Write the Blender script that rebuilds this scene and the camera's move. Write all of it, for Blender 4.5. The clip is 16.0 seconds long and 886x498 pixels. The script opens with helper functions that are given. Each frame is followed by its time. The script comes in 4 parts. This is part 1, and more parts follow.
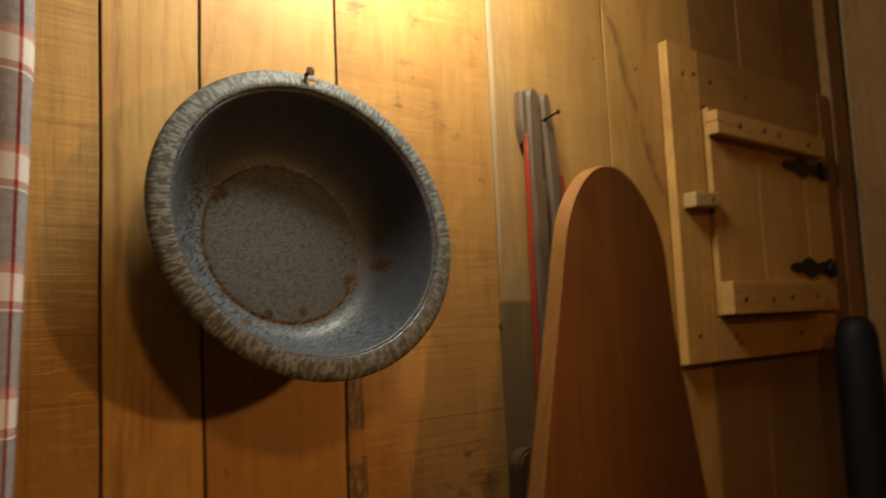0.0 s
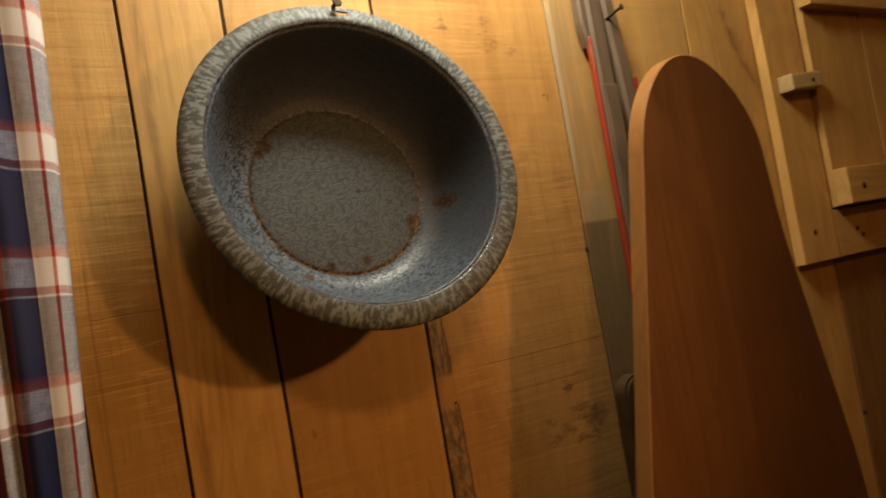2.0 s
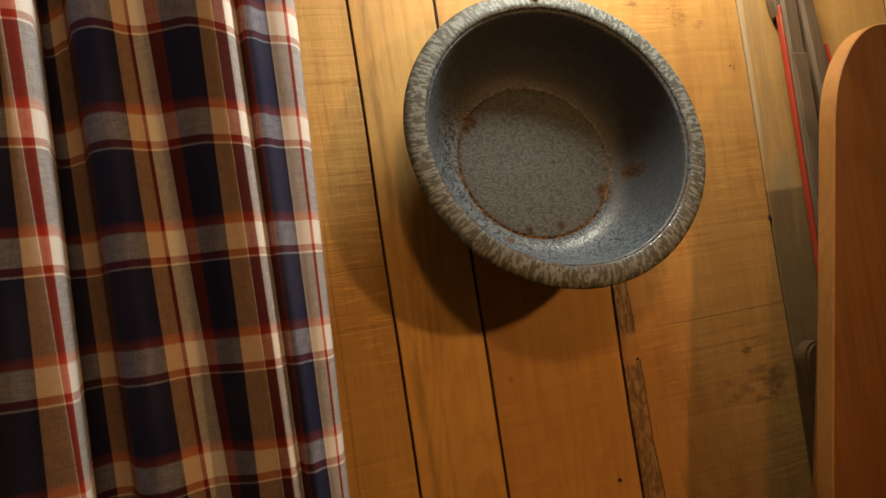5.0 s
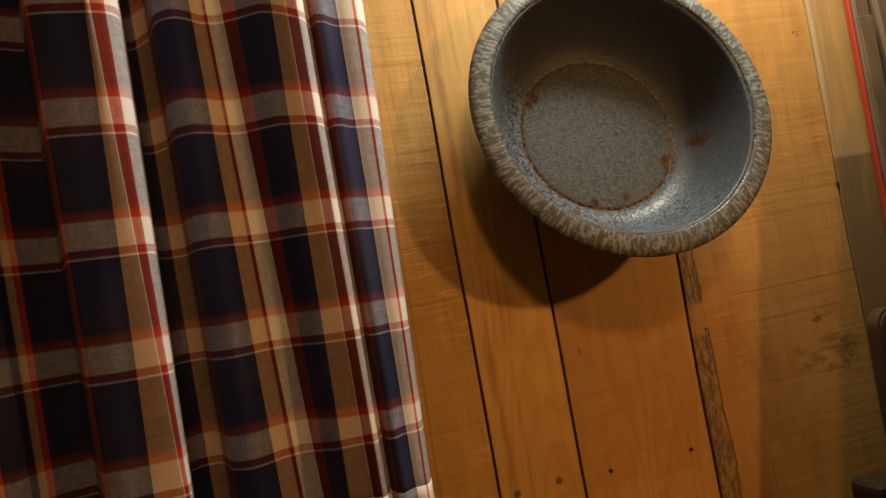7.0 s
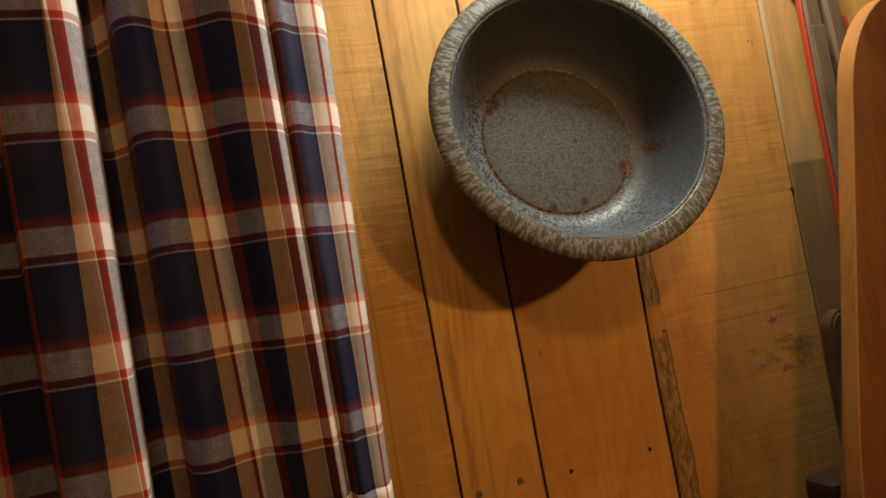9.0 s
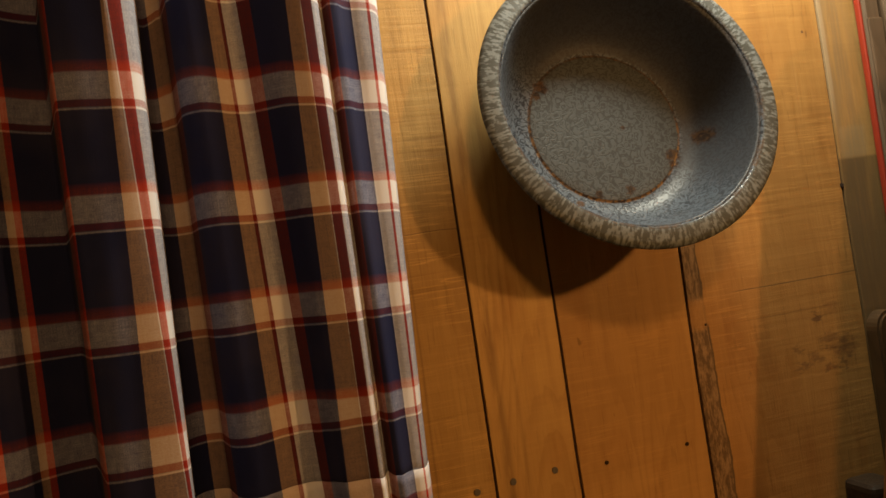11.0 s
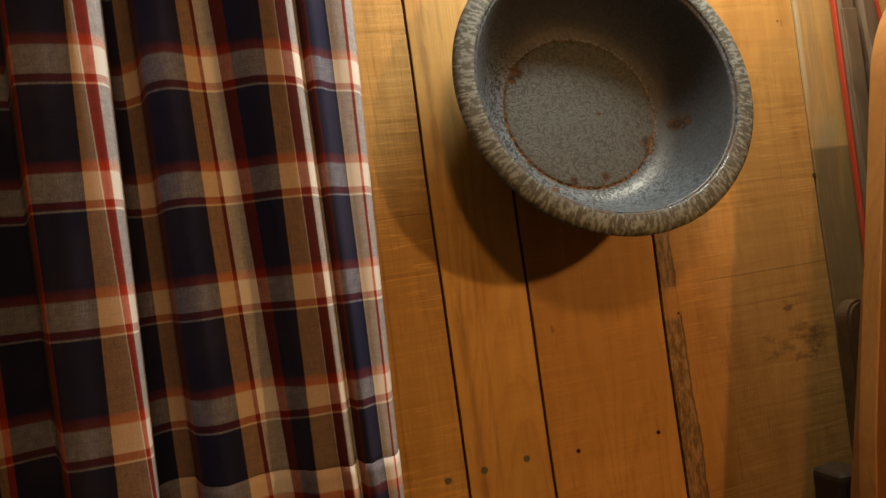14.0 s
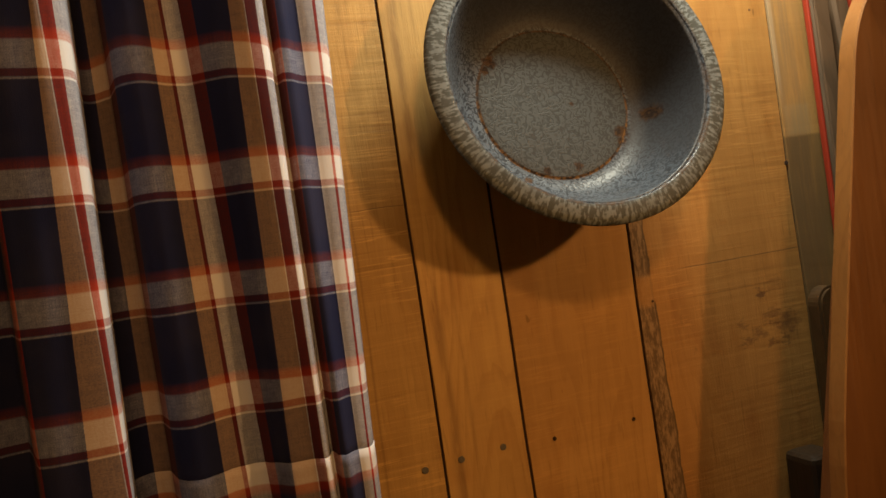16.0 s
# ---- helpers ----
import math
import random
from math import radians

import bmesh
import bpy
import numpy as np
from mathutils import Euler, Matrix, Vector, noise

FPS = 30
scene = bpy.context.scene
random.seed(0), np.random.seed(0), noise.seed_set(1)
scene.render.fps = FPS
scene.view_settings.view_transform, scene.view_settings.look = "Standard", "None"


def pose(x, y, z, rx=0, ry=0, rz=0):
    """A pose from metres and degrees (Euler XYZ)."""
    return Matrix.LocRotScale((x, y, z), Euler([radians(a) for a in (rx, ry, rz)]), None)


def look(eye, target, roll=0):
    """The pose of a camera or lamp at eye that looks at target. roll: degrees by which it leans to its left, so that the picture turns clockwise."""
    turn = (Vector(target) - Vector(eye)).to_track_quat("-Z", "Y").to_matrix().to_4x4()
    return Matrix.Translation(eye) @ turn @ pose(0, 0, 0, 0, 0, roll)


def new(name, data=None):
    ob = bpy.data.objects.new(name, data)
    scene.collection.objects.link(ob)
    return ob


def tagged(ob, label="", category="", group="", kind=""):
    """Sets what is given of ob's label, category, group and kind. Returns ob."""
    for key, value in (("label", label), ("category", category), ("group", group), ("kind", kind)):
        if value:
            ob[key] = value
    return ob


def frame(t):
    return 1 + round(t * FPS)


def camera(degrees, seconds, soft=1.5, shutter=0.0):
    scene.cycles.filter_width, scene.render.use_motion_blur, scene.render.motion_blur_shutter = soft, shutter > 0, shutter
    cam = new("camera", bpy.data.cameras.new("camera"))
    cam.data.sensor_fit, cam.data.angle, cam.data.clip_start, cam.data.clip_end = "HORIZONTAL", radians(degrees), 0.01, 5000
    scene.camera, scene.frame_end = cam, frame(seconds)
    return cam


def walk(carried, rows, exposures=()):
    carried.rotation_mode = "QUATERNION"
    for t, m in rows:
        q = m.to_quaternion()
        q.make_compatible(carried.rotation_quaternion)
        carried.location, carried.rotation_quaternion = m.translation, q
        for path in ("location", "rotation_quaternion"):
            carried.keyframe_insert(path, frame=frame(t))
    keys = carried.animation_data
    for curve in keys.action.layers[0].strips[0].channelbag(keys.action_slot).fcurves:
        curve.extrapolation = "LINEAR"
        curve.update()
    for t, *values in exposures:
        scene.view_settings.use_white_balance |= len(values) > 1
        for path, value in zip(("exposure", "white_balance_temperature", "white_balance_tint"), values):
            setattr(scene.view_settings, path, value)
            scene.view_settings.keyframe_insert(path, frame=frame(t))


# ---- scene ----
cam = camera(59.4, 16.0, shutter=0.4)
PATH = [
    (0, (0.138, 0.155, 1.562), (1.427, 1.673, 1.756), -2.5),
    (0.5, (0.158, 0.161, 1.554), (1.307, 1.795, 1.649), -6.5),
    (1, (0.181, 0.16, 1.568), (1.341, 1.786, 1.667), -6.8),
    (1.5, (0.2, 0.166, 1.556), (1.378, 1.78, 1.66), -8.9),
    (2, (0.209, 0.188, 1.547), (1.283, 1.873, 1.628), -9.9),
    (2.5, (0.229, 0.226, 1.544), (1.206, 1.971, 1.564), -10.1),
    (3, (0.245, 0.229, 1.547), (1.206, 1.982, 1.599), -10.1),
    (3.5, (0.201, 0.223, 1.545), (1.055, 2.03, 1.62), -9.3),
    (4, (0.126, 0.207, 1.557), (0.828, 2.079, 1.605), -7.8),
    (4.2, (0.132, 0.186, 1.563), (0.895, 2.035, 1.595), -7.5),
    (6.3, (0.11, 0.112, 1.545), (0.727, 2.013, 1.61), -10.7),
    (6.5, (0.108, 0.114, 1.545), (0.739, 2.011, 1.598), -10.6),
    (7, (0.098, 0.119, 1.54), (0.69, 2.028, 1.583), -10.1),
    (7.5, (0.105, 0.114, 1.544), (0.705, 2.021, 1.582), -9.7),
    (8, (0.115, 0.108, 1.541), (0.773, 1.997, 1.577), -10.4),
    (10.5, (0.098, 0.1, 1.536), (0.702, 2.006, 1.585), -9.2),
    (11, (0.092, 0.118, 1.53), (0.682, 2.028, 1.563), -8.3),
    (11.5, (0.086, 0.137, 1.526), (0.666, 2.051, 1.525), -7.9),
    (12, (0.09, 0.144, 1.525), (0.664, 2.06, 1.497), -7.6),
    (12.5, (0.094, 0.141, 1.527), (0.691, 2.049, 1.492), -7.7),
    (13, (0.098, 0.129, 1.53), (0.726, 2.028, 1.514), -7.9),
    (13.5, (0.096, 0.123, 1.532), (0.739, 2.017, 1.537), -7.9),
    (14, (0.096, 0.132, 1.525), (0.748, 2.022, 1.523), -7.8),
    (14.5, (0.099, 0.145, 1.518), (0.749, 2.036, 1.465), -7.7),
    (15, (0.102, 0.15, 1.518), (0.761, 2.037, 1.436), -7.7),
    (15.5, (0.107, 0.14, 1.521), (0.775, 2.024, 1.45), -8.1),
    (16, (0.107, 0.125, 1.526), (0.791, 2.005, 1.49), -8.4),
]
EXPOSE = ((0.0, -0.58), (1.0, -0.34), (2.5, -0.26), (3.5, -0.26), (4.2, -0.15), (6.5, 0.01), (16.0, 0.10))
walk(cam, [(t, look(eye, target, roll)) for t, eye, target, roll in PATH], EXPOSE)

# ---- light ----
world = bpy.data.worlds.new("room_dark")
scene.world = world
world.use_nodes = True
world.node_tree.nodes["Background"].inputs["Color"].default_value = (0.9, 0.62, 0.35, 1)
world.node_tree.nodes["Background"].inputs["Strength"].default_value = 0.0


def bulb(name, place, watts, colour, radius):
    data = bpy.data.lights.new(name, "POINT")
    data.energy, data.color, data.shadow_soft_size = watts, colour, radius
    ob = new(name, data)
    ob.location = place
    return ob


def spot(name, place, target, watts, colour, radius, cone, blend):
    data = bpy.data.lights.new(name, "SPOT")
    data.energy, data.color, data.shadow_soft_size = watts, colour, radius
    data.spot_size, data.spot_blend = radians(cone), blend
    ob = new(name, data)
    ob.matrix_world = look(place, target)
    return ob


bulb("wall_bulb", (0.735, 0.755, 2.26), 29.5, (1.0, 0.97, 0.77), 0.11)
# added second light at the bulb's place, to brighten the top of the wall
spot("wall_top_boost", (0.735, 0.755, 2.26), (0.755, 0.99, 2.20), 47.0, (1.0, 0.97, 0.76), 0.08, 132, 1.0)
spot("room_spot", (1.18, -0.25, 1.80), (0.24, 0.99, 1.42), 26.0, (1.0, 0.50, 0.165), 0.030, 68, 0.9)
spot("ceiling_spot", (0.14, -1.02, 2.66), (0.56, 0.99, 1.22), 44.0, (1.0, 0.50, 0.165), 0.09, 88, 0.95)

# ---- helpers of this scene ----
W = 0.99          # front face of the boarded wall
RIGHT = 2.22      # inner face of the side wall


class Net:
    """Short hand for building a node material."""

    def __init__(self, name, rough=0.6, metal=0.0, spec=0.4):
        self.mat = bpy.data.materials.new(name)
        self.mat.use_nodes = True
        self.t = self.mat.node_tree
        self.b = self.t.nodes["Principled BSDF"]
        self.b.inputs["Roughness"].default_value = rough
        self.b.inputs["Metallic"].default_value = metal
        self.b.inputs["Specular IOR Level"].default_value = spec

    def node(self, kind, **values):
        n = self.t.nodes.new(kind)
        for key, value in values.items():
            n.inputs[key].default_value = value
        return n

    def put(self, value, socket):
        if isinstance(value, bpy.types.NodeSocket):
            self.t.links.new(value, socket)
        else:
            socket.default_value = value

    def coords(self, scale=(1, 1, 1), shift=True, kind="Object", turn=(0, 0, 0)):
        c = self.t.nodes.new("ShaderNodeTexCoord")
        m = self.t.nodes.new("ShaderNodeMapping")
        self.t.links.new(c.outputs[kind], m.inputs["Vector"])
        m.inputs["Scale"].default_value = scale
        m.inputs["Rotation"].default_value = [radians(a) for a in turn]
        if shift:
            o = self.t.nodes.new("ShaderNodeObjectInfo")
            k = self.t.nodes.new("ShaderNodeVectorMath")
            k.operation = "SCALE"
            k.inputs[0].default_value = (31.0, 17.0, 53.0)
            self.t.links.new(o.outputs["Random"], k.inputs["Scale"])
            self.t.links.new(k.outputs["Vector"], m.inputs["Location"])
        return m.outputs["Vector"]

    def rand(self):
        return self.t.nodes.new("ShaderNodeObjectInfo").outputs["Random"]

    def axis(self, vector, n):
        s = self.t.nodes.new("ShaderNodeSeparateXYZ")
        self.t.links.new(vector, s.inputs[0])
        return s.outputs[n]

    def noise(self, vector, scale, detail=4.0, rough=0.55, warp=0.0):
        n = self.t.nodes.new("ShaderNodeTexNoise")
        self.t.links.new(vector, n.inputs["Vector"])
        n.inputs["Scale"].default_value, n.inputs["Detail"].default_value = scale, detail
        n.inputs["Roughness"].default_value, n.inputs["Distortion"].default_value = rough, warp
        return n.outputs["Fac"]

    def math(self, op, a, b=0.0, c=0.0):
        n = self.t.nodes.new("ShaderNodeMath")
        n.operation = op
        for value, socket in zip((a, b, c), n.inputs):
            self.put(value, socket)
        return n.outputs[0]

    def remap(self, value, lo, hi, to_lo=0.0, to_hi=1.0):
        n = self.t.nodes.new("ShaderNodeMapRange")
        n.interpolation_type = "SMOOTHSTEP"
        self.put(value, n.inputs["Value"])
        for key, v in (("From Min", lo), ("From Max", hi), ("To Min", to_lo), ("To Max", to_hi)):
            n.inputs[key].default_value = v
        return n.outputs["Result"]

    def band(self, value, lo, hi, soft):
        """1 between lo and hi, with soft ends."""
        return self.math("MULTIPLY", self.remap(value, lo - soft, lo + soft), self.remap(value, hi - soft, hi + soft, 1.0, 0.0))

    def mix(self, fac, a, b, mode="MIX"):
        n = self.t.nodes.new("ShaderNodeMix")
        n.data_type, n.blend_type = "RGBA", mode
        self.put(fac, n.inputs[0])
        for value, socket in ((a, n.inputs[6]), (b, n.inputs[7])):
            self.put((*value, 1) if isinstance(value, tuple) else value, socket)
        return n.outputs[2]

    def ramp(self, value, stops, constant=False):
        n = self.t.nodes.new("ShaderNodeValToRGB")
        self.put(value, n.inputs[0])
        n.color_ramp.interpolation = "CONSTANT" if constant else "LINEAR"
        while len(n.color_ramp.elements) < len(stops):
            n.color_ramp.elements.new(1.0)
        for e, (pos, col) in zip(n.color_ramp.elements, stops):
            e.position, e.color = pos, (*col, 1)
        return n.outputs["Color"]

    def bump(self, height, strength=0.3, distance=0.002, onto=None):
        n = self.t.nodes.new("ShaderNodeBump")
        n.inputs["Strength"].default_value, n.inputs["Distance"].default_value = strength, distance
        self.put(height, n.inputs["Height"])
        if onto is not None:
            self.t.links.new(onto, n.inputs["Normal"])
        return n.outputs["Normal"]

    def done(self, colour=None, rough=None, normal=None):
        if colour is not None:
            self.put((*colour, 1) if isinstance(colour, tuple) else colour, self.b.inputs["Base Color"])
        if rough is not None:
            self.put(rough, self.b.inputs["Roughness"])
        if normal is not None:
            self.t.links.new(normal, self.b.inputs["Normal"])
        return self.mat


# ---- materials ----
def wood(name, light, dark, along="z", saw=0.5, tone=0.25, grain=1.0, rough=0.62, extra=None, bump=0.5, spec=0.35, lines=0.5, tint=(1.0, 0.98, 0.78)):
    """Sawn wood: soft fibre, wavering growth lines, broken saw marks across the board, blotches and a tone of its own for each board."""
    n = Net(name, rough, 0.0, spec)
    light, dark = (tuple(k * c for k, c in zip(tint, col)) for col in (light, dark))
    long = {"z": (1, 1, 0.035), "x": (0.035, 1, 1), "y": (1, 0.035, 1)}[along]
    half = {"z": (1, 1, 0.16), "x": (0.16, 1, 1), "y": (1, 0.16, 1)}[along]
    v, w, plain = n.coords(long), n.coords(half), n.coords((1, 1, 1))
    fibre = n.noise(v, 330 * grain, 4, 0.65)
    figure = n.noise(v, 48 * grain, 3, 0.55, 0.8)
    fac = n.math("ADD", n.math("MULTIPLY", figure, 0.62), n.math("MULTIPLY", fibre, 0.38))
    mid = tuple(0.36 * d + 0.64 * s for d, s in zip(dark, light))
    col = n.mix(n.remap(fac, 0.36, 0.66), mid, light)
    # growth lines: contours of a slow field drawn out along the board
    field = n.math("ADD", n.noise(w, 5.5 * grain, 2, 0.45, 0.5), n.math("MULTIPLY", n.noise(w, 60, 2), 0.035))
    ring = n.math("FRACT", n.math("MULTIPLY", field, 26.0))
    late = n.math("MULTIPLY", n.remap(ring, 0.45, 0.92), n.remap(ring, 0.94, 1.0, 1.0, 0.0))
    late = n.math("MULTIPLY", late, n.remap(n.noise(w, 16, 3), 0.36, 0.62, 0.15, 1.0))
    col = n.mix(n.math("MULTIPLY", late, 0.75 * lines), col, dark)
    # blotches at two sizes
    big = n.noise(plain, 4.2, 3, 0.55)
    small = n.noise(n.coords({"z": (1, 1, 0.5), "x": (0.5, 1, 1), "y": (1, 0.5, 1)}[along]), 21, 3, 0.6)
    col = n.mix(n.remap(big, 0.36, 0.70, 0.0, 0.42), col, tuple(0.62 * d + 0.2 * s for d, s in zip(dark, light)))
    col = n.mix(n.remap(small, 0.50, 0.74, 0.0, 0.34), col, tuple(k * d for k, d in zip((0.95, 0.82, 0.66), dark)))
    # the tone of each board
    gain = n.math("ADD", 1.0 - tone * 0.5, n.math("MULTIPLY", n.rand(), tone))
    hsv = n.node("ShaderNodeHueSaturation")
    n.put(col, hsv.inputs["Color"])
    n.put(gain, hsv.inputs["Value"])
    col = hsv.outputs["Color"]
    # saw marks: thin lines a little askew, broken along their length
    cross = {"z": (0.035, 0.035, 1), "x": (1, 0.035, 0.035), "y": (0.035, 1, 0.035)}[along]
    askew = n.coords(cross, turn={"z": (0, 3.5, 0), "x": (0, 3.5, 0), "y": (3.5, 0, 0)}[along])
    teeth, wide = n.noise(askew, 140, 2, 0.55), n.noise(askew, 40, 2, 0.5)
    where = n.math("MULTIPLY", n.remap(n.noise(plain, 6, 2), 0.36, 0.60, 0.1, 1.0), n.remap(n.noise(plain, 38, 2), 0.34, 0.56, 0.25, 1.0))
    pale = n.math("MULTIPLY", n.remap(n.math("ABSOLUTE", n.math("SUBTRACT", teeth, 0.53)), 0.008, 0.030, 1.0, 0.0), where)
    col = n.mix(n.math("MULTIPLY", pale, 0.42 * saw), col, tuple(min(1, 1.25 * s) for s in light))
    cut = n.math("MULTIPLY", n.remap(n.math("ADD", n.math("MULTIPLY", teeth, 0.6), n.math("MULTIPLY", wide, 0.4)), 0.44, 0.36), where)
    col = n.mix(n.math("MULTIPLY", cut, 0.34 * saw), col, tuple(0.85 * d for d in dark))
    # pores and a few dark flecks
    pores = n.noise(n.coords({"z": (1, 1, 0.08), "x": (0.08, 1, 1), "y": (1, 0.08, 1)}[along]), 260, 2, 0.5)
    col = n.mix(n.remap(pores, 0.62, 0.72, 0.0, 0.22), col, tuple(0.5 * d for d in dark))
    fleck = n.noise(n.coords({"z": (1, 1, 0.5), "x": (0.5, 1, 1), "y": (1, 0.5, 1)}[along]), 62, 2, 0.5)
    col = n.mix(n.remap(fleck, 0.74, 0.80, 0.0, 0.5), col, tuple(0.4 * d for d in dark))
    if extra:
        col = extra(n, col)
    height = n.math("ADD", n.math("MULTIPLY", fibre, 0.35), n.math("MULTIPLY", n.math("ADD", teeth, wide), 0.5 * saw))
    height = n.math("SUBTRACT", height, n.math("MULTIPLY", late, 0.25 * lines))
    nor = n.bump(height, bump, 0.0016)
    return n.done(col, n.remap(fibre, 0.3, 0.8, rough - 0.1, rough + 0.12), nor)


LIGHT, DARK = (0.52, 0.325, 0.140), (0.29, 0.155, 0.055)


def weathered_margin(n, col):
    """Grey strip down one board's edge, with a pale and a dark patch."""
    p = n.coords((1, 1, 1), shift=False)
    x, z = n.axis(p, 0), n.axis(p, 2)
    drawn = n.noise(n.coords((1, 1, 0.06), shift=False), 150, 4, 0.65)
    ragged = n.math("ADD", x, n.math("MULTIPLY", n.math("SUBTRACT", n.noise(n.coords((1, 1, 0.25), shift=False), 22, 3), 0.5), 0.05))
    strip = n.remap(ragged, 0.985, 1.030, 1.0, 0.0)
    col = n.mix(n.math("MULTIPLY", strip, n.remap(drawn, 0.35, 0.60, 0.22, 0.66)), col, n.mix(n.noise(n.coords((1, 1, 0.05), shift=False), 90, 3), (0.150, 0.090, 0.041), (0.27, 0.180, 0.092)))
    edge = n.math("MULTIPLY", n.band(n.math("ADD", x, n.math("MULTIPLY", drawn, 0.004)), 0.957, 0.9655, 0.0015), n.remap(z, 1.62, 1.70))
    col = n.mix(n.math("MULTIPLY", edge, 0.30), col, (0.46, 0.39, 0.28))
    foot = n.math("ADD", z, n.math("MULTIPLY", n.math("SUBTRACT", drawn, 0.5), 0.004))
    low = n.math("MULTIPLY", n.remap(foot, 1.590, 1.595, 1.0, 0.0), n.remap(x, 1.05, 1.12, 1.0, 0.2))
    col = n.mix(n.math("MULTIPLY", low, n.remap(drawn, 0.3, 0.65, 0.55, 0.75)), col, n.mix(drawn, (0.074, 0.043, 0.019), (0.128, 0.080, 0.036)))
    pale = n.math("MULTIPLY", n.band(foot, 1.594, 1.637, 0.004), n.band(x, 0.962, 1.008, 0.004))
    return n.mix(n.math("MULTIPLY", pale, n.remap(drawn, 0.3, 0.65, 0.26, 0.46)), col, (0.32, 0.225, 0.115))


def sapwood(n, col):
    """Bark edge, a split across the board and dark stains near its foot."""
    p = n.coords((1, 1, 1), shift=False)
    x, z = n.axis(p, 0), n.axis(p, 2)
    wob = n.math("MULTIPLY", n.math("SUBTRACT", n.noise(n.coords((1, 1, 0.5), shift=False), 26, 4, 0.65), 0.5), 0.016)
    at = n.math("ADD", n.math("ADD", x, wob), n.math("MULTIPLY", n.math("SUBTRACT", z, 1.4), 0.030))
    inside = n.remap(at, 0.7025, 0.7045, 1.0, 0.0)
    gap = n.math("SUBTRACT", 1.0, n.math("MULTIPLY", n.band(n.math("ADD", z, n.math("MULTIPLY", wob, 2.0)), 1.398, 1.436, 0.006), 0.8))
    bark = n.math("MULTIPLY", n.math("MULTIPLY", inside, gap), n.remap(z, 1.50, 1.54, 1.0, 0.12))
    rough = n.noise(n.coords((1, 1, 0.28), shift=False), 260, 4, 0.7)
    col = n.mix(n.math("MULTIPLY", bark, 0.88), col, n.mix(n.remap(rough, 0.40, 0.62), (0.100, 0.062, 0.030), (0.29, 0.185, 0.092)))
    rind = n.math("MULTIPLY", n.math("MULTIPLY", n.band(at, 0.7015, 0.7040, 0.0009), gap), n.math("MULTIPLY", n.remap(z, 1.50, 1.54, 1.0, 0.0), n.remap(rough, 0.42, 0.52, 0.3, 1.0)))
    col = n.mix(n.math("MULTIPLY", rind, 0.8), col, (0.055, 0.030, 0.012))
    crack_at = n.math("SUBTRACT", n.math("SUBTRACT", z, 1.4355), n.math("MULTIPLY", wob, 0.16))
    crack = n.math("MULTIPLY", n.band(crack_at, -0.0006, 0.0006, 0.0006), n.remap(x, 0.735, 0.77))
    col = n.mix(n.math("MULTIPLY", crack, 0.75), col, (0.07, 0.035, 0.015))
    crack_low = n.band(n.math("SUBTRACT", n.math("SUBTRACT", z, 1.395), n.math("MULTIPLY", wob, 0.25)), -0.0005, 0.0005, 0.0006)
    col = n.mix(n.math("MULTIPLY", n.math("MULTIPLY", crack_low, n.band(x, 0.76, 0.90, 0.03)), 0.35), col, (0.09, 0.045, 0.018))
    # stains near the foot: a few ragged blots
    ragged = n.math("MULTIPLY", n.math("SUBTRACT", n.noise(n.coords((0.6, 1, 1.5), shift=False), 75, 5, 0.75), 0.5), 0.075)
    for sx, sz, size, depth in ((0.915, 1.335, 0.024, 0.75), (0.890, 1.352, 0.013, 0.5), (0.868, 1.328, 0.014, 0.55), (0.838, 1.318, 0.010, 0.6), (0.836, 1.343, 0.009, 0.5), (0.876, 1.378, 0.007, 0.8), (0.905, 1.392, 0.016, 0.3), (0.884, 1.312, 0.009, 0.6), (0.912, 1.312, 0.008, 0.6),
                              (0.777, 1.867, 0.009, 0.6), (0.840, 1.872, 0.009, 0.5), (0.836, 1.846, 0.008, 0.6), (0.852, 1.843, 0.008, 0.5), (0.886, 1.837, 0.009, 0.55), (0.814, 1.998, 0.009, 0.55), (0.929, 1.997, 0.009, 0.6), (0.710, 1.995, 0.012, 0.6), (0.790, 1.930, 0.009, 0.4), (0.760, 1.800, 0.012, 0.3)):
        d = n.math("SQRT", n.math("ADD", n.math("POWER", n.math("SUBTRACT", x, sx), 2.0), n.math("POWER", n.math("MULTIPLY", n.math("SUBTRACT", z, sz), 1.4), 2.0)))
        blot = n.remap(n.math("ADD", d, ragged), size * 0.1, size * 1.25, depth, 0.0)
        col = n.mix(blot, col, (0.115, 0.052, 0.020))
    return col


